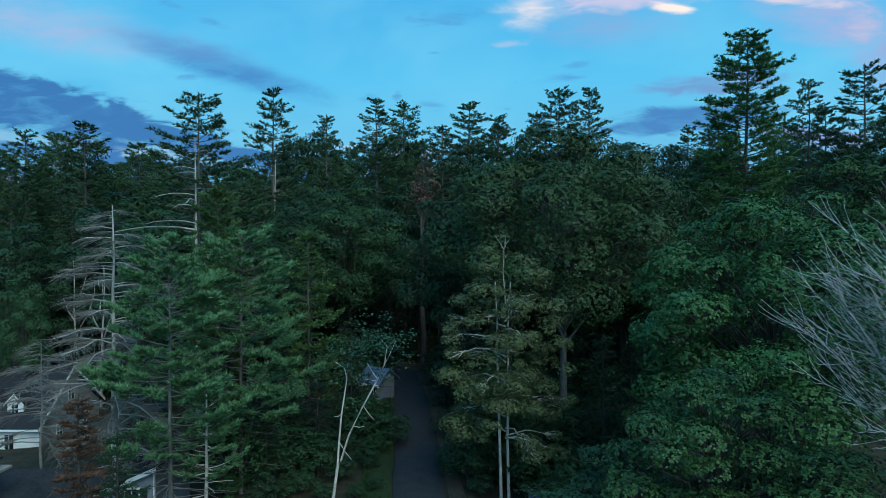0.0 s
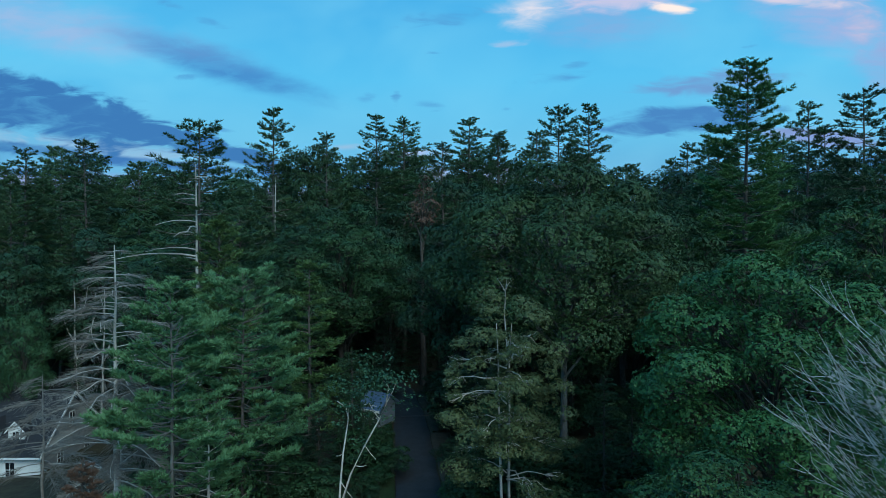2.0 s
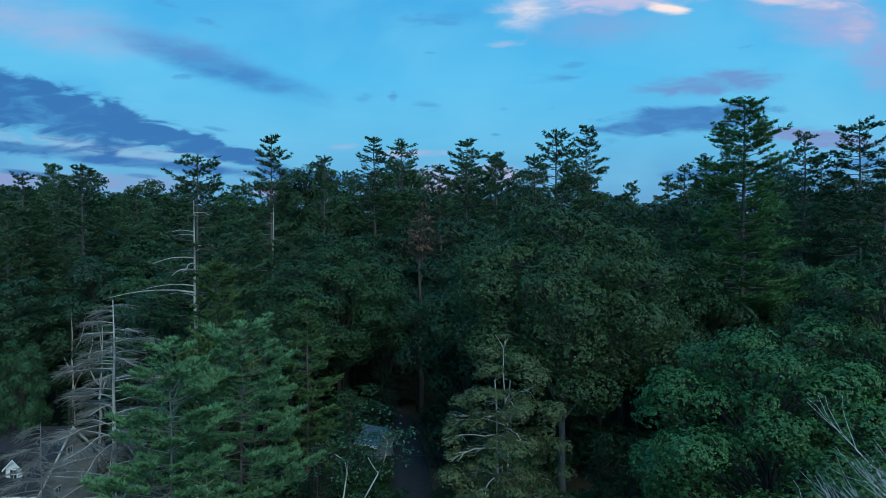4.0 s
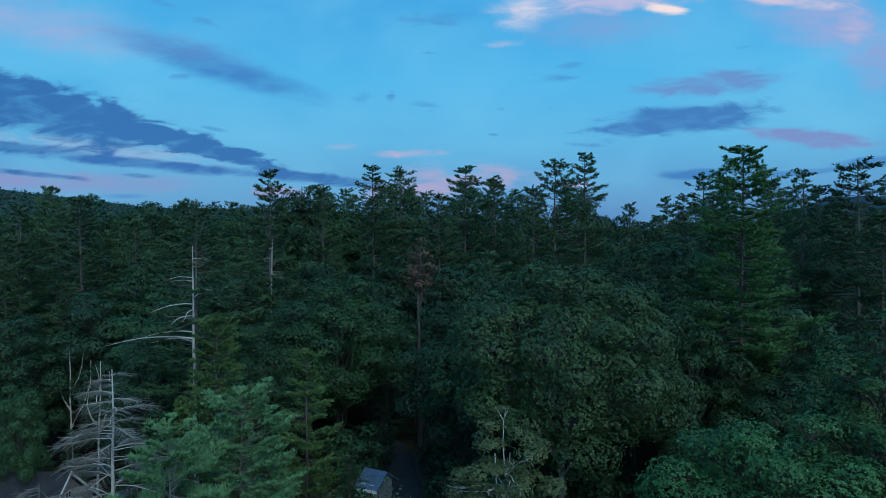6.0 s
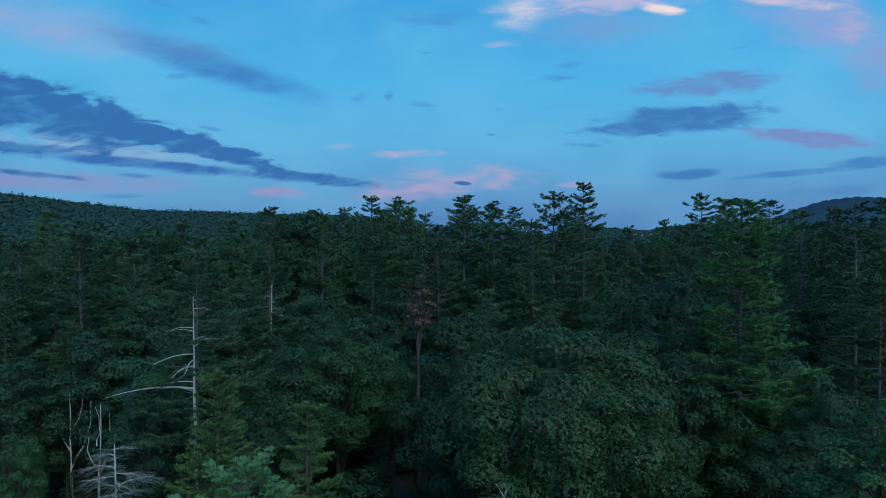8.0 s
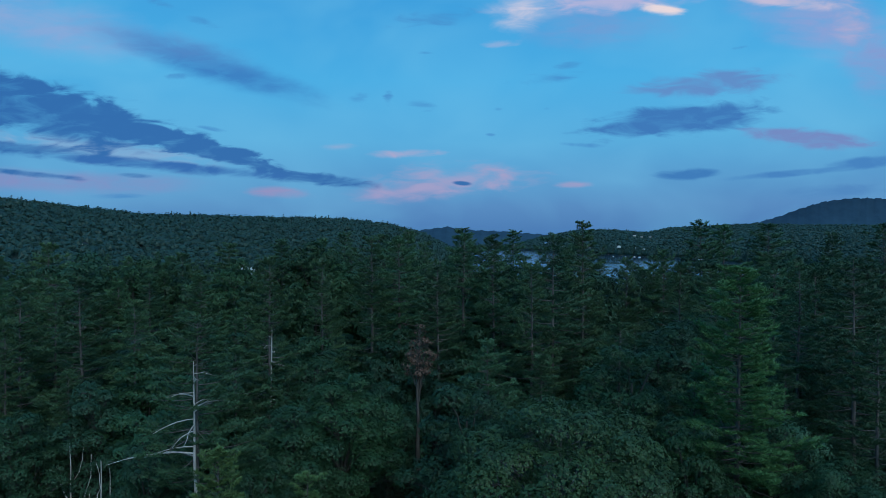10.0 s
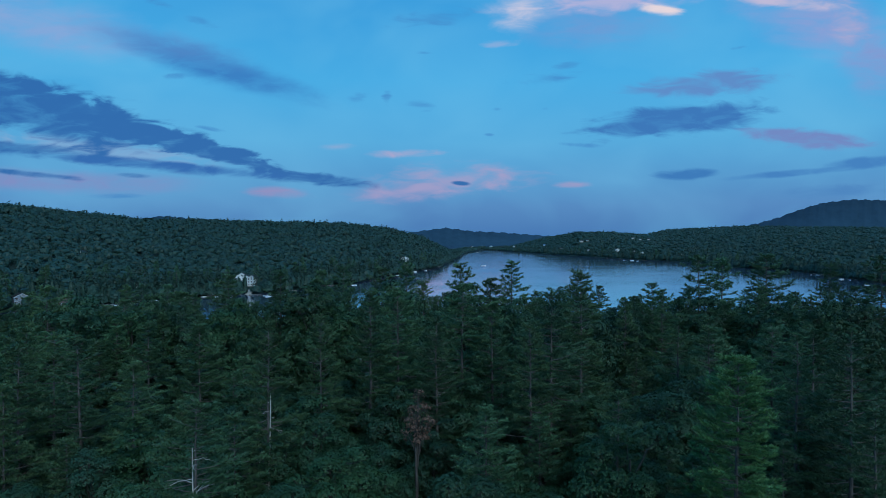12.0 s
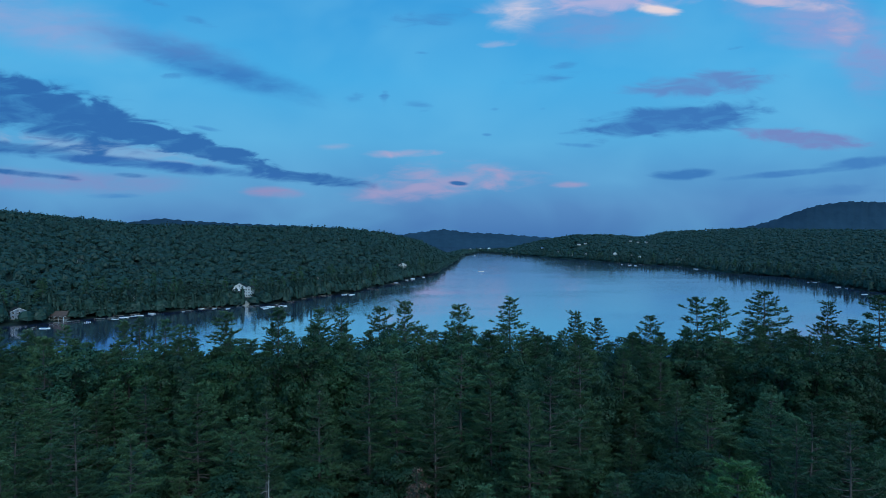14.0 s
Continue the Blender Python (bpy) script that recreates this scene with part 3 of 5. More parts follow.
def house(name, w, d, eave, rise, wall_mat, roof_mat, label, floors=1, ridge="x", porch=False, cols=3, detail=True, gable_window=True, foot=.3):
    """A house with a pitched roof; the front is y = 0. ridge 'x': eaves to the front; 'y': gable to the front."""
    ob = new(name)
    tagged(ob, label, "house")
    hw, o = w / 2, .45
    box("foundation", -hw + .05, hw - .05, .05, d - .05, -2.0, foot, M_DECK, ob)
    if ridge == "x":
        prof = [(0, foot), (d, foot), (d, eave), (d / 2, eave + rise), (0, eave)]
        v = [(sx, y, z) for sx in (-hw, hw) for y, z in prof]
    else:
        prof = [(-hw, foot), (hw, foot), (hw, eave), (0, eave + rise), (-hw, eave)]
        v = [(x, sy, z) for sy in (0, d) for x, z in prof]
    solid("wall", v, ((0, 1, 2, 3, 4), (5, 6, 7, 8, 9), (0, 1, 6, 5), (1, 2, 7, 6), (2, 3, 8, 7), (3, 4, 9, 8), (4, 0, 5, 9)), wall_mat, ob)
    k = rise / (d / 2 if ridge == "x" else hw)
    t = .22
    if ridge == "x":
        zt = eave + rise + t
        slab("roof", (-hw - o, -o, eave - o * k + t), (hw + o, -o, eave - o * k + t), (hw + o, d / 2, zt), (-hw - o, d / 2, zt), t - .01, roof_mat, ob)
        slab("roof", (-hw - o, d + o, eave - o * k + t), (hw + o, d + o, eave - o * k + t), (hw + o, d / 2, zt), (-hw - o, d / 2, zt), t - .01, roof_mat, ob)
        box("fascia", -hw - o, hw + o, -o - .06, -o - .005, eave - o * k - .06, eave - o * k + t - .02, M_TRIM, ob)
    else:
        zt = eave + rise + t
        for sg in (-1, 1):
            slab("roof", (sg * (hw + o), -o, eave - o * k + t), (sg * (hw + o), d + o, eave - o * k + t), (0, d + o, zt), (0, -o, zt), t - .01, roof_mat, ob)
            slab("rake_board", (sg * (hw + o), -o - .06, eave - o * k + t), (sg * (hw + o), -o - .005, eave - o * k + t), (0, -o - .005, zt), (0, -o - .06, zt), t + .05, M_TRIM, ob)
    for f in range(floors):
        for c in range(cols):
            if detail:
                window(ob, -hw + w * (c + .5) / cols, foot + .8 + f * 2.6, 0, w / cols * .42, 1.25)
    if ridge == "y" and gable_window:
        window(ob, 0, eave + rise * .25, 0, .9, rise * .32)
    if porch:
        box("porch_deck", -hw, hw, -2.6, -.05, foot - .2, foot, M_DECK, ob)
        slab("porch_roof", (-hw - .3, -2.9, foot + 2.35), (hw + .3, -2.9, foot + 2.35), (hw + .3, -.03, foot + 2.9), (-hw - .3, -.03, foot + 2.9), .14, roof_mat, ob)
        for c in range(cols + 1):
            x = -hw + .1 + (w - .2) * c / cols
            box("porch_post", x - .08, x + .08, -2.6, -2.44, foot - 1.6, foot + 2.32, M_TRIM, ob)
    return ob


def lake_at(px, py):
    """The place on the water's level under a bearing, as seen from 60 m up."""
    d = 60 * FOC / (py - 422)
    return (px + 22 - 784) / FOC * d, d


def settle(ob, px, py, dz=0.0, turn=0.0, clear=9.0, back=0.0):
    x, y = lake_at(px, py)
    x, y = x * (1 + back / y), y + back
    z = max(float(ground_z(x, y)), .4) + dz
    CLEAR.append((x, y + clear * .3, clear * .75))
    for k in range(3):
        CLEAR.append((x * (1 - clear * (k + .6) / y), y - clear * (k + .6), clear * .6))
    ob.matrix_basis = Matrix.Translation((x, y, z)) @ Matrix.Rotation(turn, 4, "Z")
    return ob


# the white hotel-like house over its beach
settle(house("lake_house", 13, 10, 6.4, 4.0, M_WHITE, M_SHINGLE, "large white lake house with a porch and gabled roof", 2, "y", True, 4), 424, 533, 1.5, .15, 12)
settle(house("lake_house", 8, 8, 7.6, 2.6, M_WHITE, M_SHINGLE, "tall white annex beside the large lake house", 3, "y", False, 3), 441, 534, .6, -.1, 9)
settle(house("lake_house", 10, 11, 5.2, 2.6, M_BLUESIDE, M_SHINGLE, "blue-grey lake cottage with white trim and two storeys", 2, "y", False, 3), 40, 570, .2, .75, 10)
settle(house("boathouse", 10, 8, 2.6, 3.2, M_BROWNSIDE, M_SHINGLE_BROWN, "low brown boathouse with a broad hipped-looking roof", 1, "x", True, 3), 108, 567, .2, .1, 9)
for px, py, w, wm, rm, lab in ((242, 546, 8, M_WHITE, M_SHINGLE, "small white cottage by the water"), (282, 543, 6, M_GREYSIDE, M_SHINGLE, "small grey cottage among pines"),
                               (142, 520, 8, M_WHITE, M_SHINGLE, "white cottage half hidden on the slope"), (560, 514, 8, M_BROWNSIDE, M_SHINGLE_BROWN, "brown cottage close to the water"),
                               (712, 489, 12, M_WHITE, M_SHINGLE, "white house on the wooded shore"), (735, 486, 9, M_GREYSIDE, M_SHINGLE, "grey cottage on the wooded shore"),
                               (1205, 468, 16, M_WHITE, M_SHINGLE, "white two-storey house on the far shore"), (1090, 461, 18, M_WHITE, M_SHINGLE, "white house above its docks"),
                               (1120, 463, 16, M_GREYSIDE, M_SHINGLE, "grey house above its docks"), (1135, 464, 14, M_WHITE, M_SHINGLE, "white cottage above its docks"),
                               (1015, 458, 14, M_WHITE, M_SHINGLE, "white house on the far shore"), (1040, 459, 16, M_GREYSIDE, M_SHINGLE, "grey house on the far shore"),
                               (990, 455, 14, M_WHITE, M_SHINGLE, "white house on the far shore"), (960, 451, 14, M_WHITE, M_METAL, "pale house on the far shore"),
                               (1355, 483, 9, M_WHITE, M_SHINGLE, "white cottage in a wooded cove"), (1400, 486, 9, M_GREYSIDE, M_SHINGLE, "grey cottage in a wooded cove"),
                               (905, 446, 20, M_WHITE, M_METAL, "pale building at the lake's far end"), (885, 445, 22, M_WHITE, M_SHINGLE, "white building at the lake's far end"),
                               (850, 443.6, 24, M_WHITE, M_METAL, "pale building of the far village"), (832, 443.8, 22, M_WHITE, M_SHINGLE, "white building of the far village"), (866, 443.4, 26, M_WHITE, M_METAL, "pale building of the far village")):
    w = w * .7 if px > 800 else w
    settle(house("lake_house", w, w * .8, w * .38, w * .28, wm, rm, lab, 1 if w < 10 else 2, "y" if px % 3 else "x", False, 3, gable_window=False), px, py, .3, (px % 7 - 3) * .12, w * 1.1)
for px, depth, w in ((1026, 2050, 11), (1037, 2060, 8), (1118, 2150, 9), (1131, 2130, 7), (1146, 2150, 8)):
    x = (px + 22 - 784) / FOC * depth
    ob = house("hill_house", w, w * .7, w * .35, w * .3, M_WHITE, M_SHINGLE, "pale house in a clearing on the hill", 1, "x", False, 3)
    ob.matrix_basis = Matrix.Translation((x, depth, float(ground_z(x, depth)) + 3))
    for k in range(6):
        CLEAR.append((x * (1 - .009 * k), depth * (1 - .009 * k), 14))


def dock(length, label="weathered plank dock on posts"):
    ob = new("dock")
    tagged(ob, label, "dock", "docks along the shore")
    n = max(4, int(length / .8))
    for k in range(n):
        y = -length + length * k / n
        box("plank", -1.0, 1.0, y + .02, y + length / n - .02, .55, .62, M_DECK, ob)
    for k in range(max(2, int(length / 4)) + 1):
        for sx in (-.9, .9):
            y = -length + (length - .3) * k / max(2, int(length / 4))
            box("post", sx - .09, sx + .09, y, y + .18, -3.2, .9, M_BROWNSIDE, ob)
    return ob


def boat(length, cover, label):
    """A small motor boat: a tapered hull with a hollow, a screen and an outboard."""
    ob = new("boat")
    tagged(ob, label, "boat", "boats along the shore")
    st = [(-.5, .36, .36), (-.2, .40, .42), (.15, .38, .42), (.36, .24, .46), (.5, .02, .55)]
    v, f = [], []
    for y, hw, top in st:
        v += [(-hw * length * .42, y * length, top * .16 * length), (-hw * length * .3, y * length, -.12), (hw * length * .3, y * length, -.12), (hw * length * .42, y * length, top * .16 * length)]
    for i in range(4):
        a = i * 4
        f += [(a, a + 1, a + 5, a + 4), (a + 1, a + 2, a + 6, a + 5), (a + 2, a + 3, a + 7, a + 6), (a + 3, a, a + 4, a + 7)]
    f += [(0, 1, 2, 3), (16, 17, 18, 19)]
    solid("hull", v, f, M_HULL, ob)
    box("cockpit", -length * .11, length * .11, -length * .38, length * .12, .085 * length - .1, .085 * length + .12, cover, ob)
    slab("windscreen", (-length * .11, length * .14, .15 * length), (length * .11, length * .14, .15 * length), (length * .11, length * .24, .08 * length), (-length * .11, length * .24, .08 * length), .03, M_GLASS, ob)
    box("outboard", -.16, .16, -length * .56, -length * .5, -.1, .1 * length, M_SHINGLE, ob)
    return ob


DOCKS = [dock(10), dock(16), dock(7)]
BOATS = [boat(6.5, M_TARP, "white motor boat with a blue cover"), boat(7.5, M_HULL, "white motor boat at its mooring"), boat(5.5, M_GLASS, "small open motor boat")]
brnd = random.Random(9)
for px, py in ((68, 578), (145, 567), (190, 563), (205, 561), (222, 558), (236, 556), (250, 555), (300, 549), (318, 548), (395, 543), (458, 541), (492, 538), (520, 533), (540, 528), (548, 525), (585, 522), (610, 519), (650, 511), (690, 502),
               (712, 494), (725, 492), (742, 489), (755, 488), (775, 481), (1110, 466), (1130, 468), (1095, 465), (1070, 463), (1050, 462), (1230, 474), (1260, 478), (1300, 483), (1442, 498), (1460, 499), (1500, 508), (1520, 511)):
    x, y = lake_at(px, py + .8)
    if y > 1000:
        y -= 14
    copy_thing(DOCKS[brnd.randrange(3)], Matrix.Translation((x, y, 0)) @ Matrix.Rotation(brnd.uniform(-1.2, 1.2), 4, "Z"))
for px, py in ((60, 581), (85, 579), (155, 569), (160, 568), (207, 563), (222, 560), (238, 558), (243, 557), (250, 557), (270, 554), (326, 550), (352, 545), (358, 545), (380, 545), (404, 545), (464, 543), (470, 543), (478, 542), (608, 521), (622, 521),
               (470, 545), (500, 541), (700, 500), (718, 495), (730, 493), (748, 490), (1102, 468), (1116, 469), (1126, 470), (1080, 467), (1438, 500), (1450, 500), (1492, 509), (1508, 511), (1540, 522), (840, 452), (851, 480), (1235, 476)):
    x, y = lake_at(px, py + 1.0)
    k = 1.0 if y < 900 else 1.5
    copy_thing(BOATS[brnd.randrange(3)], Matrix.Translation((x, y, 0)) @ Matrix.Rotation(brnd.uniform(-1.6, 1.6), 4, "Z") @ Matrix.Diagonal((k, k, k, 1)))
for proto in DOCKS + BOATS:
    for o in (*proto.children_recursive, proto):
        bpy.data.objects.remove(o)


def beach(px0, px1, py, deep, label):
    xs = np.linspace(px0, px1, 14)
    pts = [lake_at(a, py + .6 * math.sin(i * 1.3)) for i, a in enumerate(xs)]
    V = [(x, y - 3, -.3) for x, y in pts] + [(x, y + deep * (.6 + .4 * math.sin(i * .9) ** 2), max(float(ground_z(x, y + deep)), .5) + .5) for i, (x, y) in enumerate(pts)]
    F = [(i, i + 1, i + 15, i + 14) for i in range(13)]
    tagged(new("beach", mesh_of("beach", V, F, [M_BEACH], smooth=True)), label, "beach", kind="structure")


M_BEACH = mottled("beach_sand", (.30, .27, .23), (.46, .42, .36), .6, .95, .2)
beach(334, 372, 545, 9, "pale sandy beach at the water's edge")
beach(404, 440, 541, 16, "pale gravel beach below the white house")
for k in range(9):
    px = 336 + k * 13
    CLEAR.append((*lake_at(px, 538), 9))

# ---- far woods: uncountable trees on the hills ----
def far_woods():
    """Crowns on the hills, each a loose heap of small leafy clumps: domes, and cones for pines."""
    rng = np.random.default_rng(11)
    V = []
    for N, n, lo, hi, power, small, big, tall in ((11000, 34, 0, 1150, .8, .5, 1.35, 1), (14000, 12, 1100, 3300, .8, 1.0, 2.2, 1), (2400, 56, 0, 3300, 1, .45, 1.3, 0)):
        az = rng.uniform(-43, 43, N)
        fs = np.interp(az, bearing(SHORE_PX), reach_of(SHORE_PX, SHORE_PY))
        ca = np.interp(az, bearing(CREST_PX), CREST_AT)
        r = fs + (rng.uniform(0, 1, N) ** power * (ca - fs + 60) if tall else rng.uniform(0, 30, N) * np.clip(fs / 700, 1, 3))
        x, y = r * np.sin(np.radians(az)), r * np.cos(np.radians(az))
        keep = (r > lo) & (r < hi)
        for cx, cy, cr in CLEAR:
            keep &= (x - cx) ** 2 + (y - cy) ** 2 > (cr * (.85 if tall else 1.35)) ** 2
        x, y, r, fs = x[keep], y[keep], r[keep], fs[keep]
        N = len(x)
        P = np.stack([x, y, ground_z(x, y)], -1)
        con = rng.uniform(0, 1, N) < (np.where(r - fs < 60, .20, .03) if tall else .5)
        shore = 1 + .25 * np.clip(1 - (r - fs) / 60, 0, 1) if tall else rng.uniform(1.1, 1.7, N)
        h = np.where(con, rng.uniform(9, 14, N), rng.uniform(5.5, 10.5, N)) * shore
        w = np.where(con, rng.uniform(2.4, 3.4, N), rng.uniform(3.8, 7.4, N)) * np.clip(r / 1500, 1, 1.5)
        ring = 7 if n > 30 else 5
        prof = np.where(con[:, None, None], np.array([(.95, .12), (.72, .42), (.40, .74), (0, 1)])[None], np.array([(.86, .30), (.94, .56), (.62, .84), (0, .98)])[None])
        rad = prof[:, :, 0, None] * w[:, None, None] * rng.uniform(.75, 1.15, (N, 4, ring)) * .82
        a_ = np.linspace(0, 2 * np.pi, ring, endpoint=False) + rng.uniform(0, 6.28, (N, 1, 1))
        zz = prof[:, :, 1, None] * h[:, None, None] * .86 + rng.normal(0, .05, (N, 4, ring)) * h[:, None, None] * (prof[:, :, 0, None] > 0)
        Q = np.stack([rad * np.cos(a_), rad * np.sin(a_), zz], -1) + P[:, None, None]
        nxt = np.roll(Q, -1, axis=2)
        for k in range(3):
            V.append(np.stack([Q[:, k], nxt[:, k], nxt[:, k + 1]], 2).reshape(-1, 3))
            if k < 2:
                V.append(np.stack([Q[:, k], nxt[:, k + 1], Q[:, k + 1]], 2).reshape(-1, 3))
        th, ph, f = np.arccos(rng.uniform(-.1, 1, (N, n))), rng.uniform(0, 6.283, (N, n)), rng.uniform(.12, 1, (N, n))
        up = np.stack([np.sin(th) * np.cos(ph), np.sin(th) * np.sin(ph), np.cos(th)], -1)
        # the outline of each crown swells and dips
        lump = rng.uniform(.82, 1.12, (N, n)) + .16 * np.sin(3 * ph + rng.uniform(0, 6, (N, 1))) + .12 * np.sin(5 * th + rng.uniform(0, 6, (N, 1)))
        d_ = up * np.stack([w, w, h * .75], -1)[:, None] * lump[..., None] + np.stack([0 * h, 0 * h, h * .25], -1)[:, None]
        c_ = np.stack([(1 - f) ** .8 * np.cos(ph) * w[:, None], (1 - f) ** .8 * np.sin(ph) * w[:, None], h[:, None] * f], -1)
        c = np.where(con[:, None, None], c_, d_) + P[:, None]
        nrm = unit(up + [0, 0, .3] + rng.normal(0, .35, (N, n, 3)))
        a1 = unit(np.cross(nrm, rng.normal(0, 1, (N, n, 3))))
        b1 = np.cross(nrm, a1)
        s = rng.uniform(small, big, (N, n, 1))
        V.append(np.stack([c - a1 * s - b1 * s * .6, c + a1 * s - b1 * s * .6, c + b1 * s], 2).reshape(-1, 3))
    V = np.concatenate(V)
    ob = new("far_woods", mesh_of("far_woods", V, np.arange(len(V)).reshape(-1, 3), [M_WOODS]))
    tagged(ob, "dark mixed woods covering the hills across the lake", "woods", kind="stuff")


far_woods()


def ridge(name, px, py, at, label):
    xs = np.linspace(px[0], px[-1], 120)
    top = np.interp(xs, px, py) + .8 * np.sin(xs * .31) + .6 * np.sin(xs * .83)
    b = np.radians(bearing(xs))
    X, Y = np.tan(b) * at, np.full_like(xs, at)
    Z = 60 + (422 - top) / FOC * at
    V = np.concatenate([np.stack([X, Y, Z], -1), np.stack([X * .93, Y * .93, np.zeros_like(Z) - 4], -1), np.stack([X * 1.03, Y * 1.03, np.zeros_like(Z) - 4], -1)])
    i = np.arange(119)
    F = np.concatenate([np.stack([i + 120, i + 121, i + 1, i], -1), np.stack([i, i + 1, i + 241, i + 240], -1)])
    tagged(new(name, mesh_of(name, V, F, [M_HAZE_RIDGE], smooth=True)), label, "hills", kind="structure")


ridge("backdrop_hills", [660, 700, 745, 785, 830, 880, 960, 1040], [424, 417, 411, 406, 412, 414, 420, 424], 4700, "wooded hills at the lake's far end, haze blue in their colour")
ridge("backdrop_mountain", [1290, 1340, 1380, 1400, 1440, 1460, 1510, 1568, 1640, 1760], [408, 399, 388, 380, 367, 362, 356, 357, 364, 384], 3500, "long wooded mountain behind the foothills, haze blue in its colour")
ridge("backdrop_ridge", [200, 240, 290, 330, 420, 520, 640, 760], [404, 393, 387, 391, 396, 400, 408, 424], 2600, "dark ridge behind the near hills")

# ---- the lane ----
LANE_Y = np.array([-60.0, 0, 30, 40, 50, 58, 66, 76, 90, 110])
LANE_X = np.array([1.0, -.4, -1.1, -1.5, -2.1, -2.8, -3.6, -5.2, -9.0, -17.0])


def lane_x(y):
    return np.interp(y, LANE_Y, LANE_X)


def strip(name, offsets, heights, mat, label, kind="structure", category="road"):
    ys = np.linspace(-60, 110, 120)
    xs = lane_x(ys)
    rows = [np.stack([xs + o + .06 * np.sin(ys * .9 + o * 5), ys, ground_z(xs, ys) + .06 + h], -1) for o, h in zip(offsets, heights)]
    V = np.stack(rows, 1).reshape(-1, 3)
    m = len(offsets)
    i = np.arange(119)[:, None] * m + np.arange(m - 1)[None]
    F = np.stack([i, i + 1, i + m + 1, i + m], -1).reshape(-1, 4)
    tagged(new(name, mesh_of(name, V, F, [mat], smooth=True)), label, category, kind=kind)


M_VERGE = mottled("mown_grass", (.014, .028, .010), (.034, .06, .02), 4, .95, .5)
M_SAND = mottled("sandy_earth", (.035, .030, .023), (.085, .074, .058), 3, .95, .4)
strip("road", [-1.75, -1.65, -.8, 0, .8, 1.65, 1.75], [-.12, .02, .05, .06, .05, .02, -.12], M_ROAD, "narrow dark asphalt lane through the woods")
strip("verge", [-3.6, -2.7, -1.85, -1.8], [-.1, .03, .02, -.1], M_VERGE, "mown grass verge beside the lane", category="grass")
strip("verge_earth", [1.8, 1.85, 2.6, 3.6], [-.1, .01, .03, -.1], M_SAND, "bare sandy earth beside the lane", category="earth")

# ---- trees of the near wood ----
def spot(px, depth):
    return (px - 784) / FOC * depth


def top_z(py, depth):
    return EYE + (422 - py) / FOC * depth


def plant(proto, H0, x, y, H, turn, wide=1.0):
    """A copy of a tree at x, y whose top is H above the lake."""
    z = float(ground_z(x, y))
    k = (H - z) / H0
    return copy_thing(proto, Matrix.Translation((x, y, z - .15)) @ Matrix.Rotation(turn, 4, "Z") @ Matrix.Diagonal((k * wide, k * wide, k, 1)))


rnd = random.Random(5)
PINE_LABEL, WOOD_LABEL = "tall white pine with dark level boughs", "broad-leaved tree with a dense dark green crown"
PINES = [pine("white_pine", 100 + i, 30, 30 * b, sp, wh, 6, M_PINE, M_BARK, PINE_LABEL, taper=tp, gaps=.16, lift=lf, twigs=15, step=.29, count=14, length=.41, width=.068, wide=.5)
         for i, (b, sp, wh, tp, lf) in enumerate(((.28, 6.6, 30, .86, .06), (.40, 6.2, 24, .62, .02), (.22, 6.8, 32, .95, .08), (.34, 6.2, 27, .74, .04)))]
PINES_FAR = [pine("white_pine", 200 + i, 30, 30 * b, sp, wh, 6, M_PINE, M_BARK, "tall white pine in the lakeside woods", stubs=5, taper=tp, gaps=.12, sides=4, lift=lf, twigs=13, step=.38, count=12, length=.51, width=.105, wide=.5)
             for i, (b, sp, wh, tp, lf) in enumerate(((.26, 7.0, 30, .92, .05), (.36, 6.6, 25, .76, .02), (.24, 7.2, 31, 1.0, .08), (.36, 6.8, 24, .70, .03)))]
OAKS = [broadleaf("broadleaf_tree", 300 + i, 22, R, 4, 56, 14, .080, M_LEAF, M_TRUNK, WOOD_LABEL, lobe=(.17, .30), limbs=.7) for i, R in enumerate((6.0, 6.8, 6.4))]
OAKS_FAR = [broadleaf("broadleaf_tree", 400 + i, 22, R, 6, 48, 8, .13, M_LEAF, M_TRUNK, "broad-leaved tree in the lakeside woods", sides=3, lobe=(.18, .30), count=5, limbs=.25) for i, R in enumerate((6.0, 6.6, 5.6))]
for proto in PINES + PINES_FAR:
    tagged(proto, group="white pines of the wood")
for proto in OAKS + OAKS_FAR:
    tagged(proto, group="broad-leaved trees of the wood")
# Same trees in the paler birch leaf colour, which stands in for light on them.
OAKS_LIT = [broadleaf("broadleaf_tree", 330 + i, 22, R, 4, 56, 14, .080, M_BIRCH_LEAF, M_TRUNK, "broad-leaved tree with leaves coloured paler for a lit look", lobe=(.17, .29), limbs=.7) for i, R in enumerate((6.0, 6.6))]
SHRUBS = [broadleaf("shrub", 500 + i, 6, 2.6, .4, 16, 13, .085, M_LEAF, M_TRUNK, "dark leafy shrub under the trees", "shrub", stems=3, sides=3, lobe=(.28, .42), limbs=.2) for i in range(2)]
HEMLOCKS = [pine("hemlock", 520 + i, 14, .8, 3.2, 22, 6, M_HEMLOCK, M_TRUNK, "dark young hemlock with drooping boughs", lift=-.12, taper=.85, stubs=0, gaps=.05, twigs=11, step=.28, count=8, length=.28, width=.09, sweep=-.05, tuft_up=0) for i in range(2)]
HEMLOCKS_FAR = [pine("hemlock", 540 + i, 14, .8, 4.0, 16, 5, M_HEMLOCK, M_TRUNK, "dark hemlock in the deep of the wood", lift=-.1, taper=.9, stubs=0, gaps=.05, sides=3, twigs=8, step=.5, count=6, length=.52, width=.2, sweep=-.05, tuft_up=0) for i in range(2)]
HEROES = []


def note(x, y, r=3.4):
    HEROES.append((x, y, r))


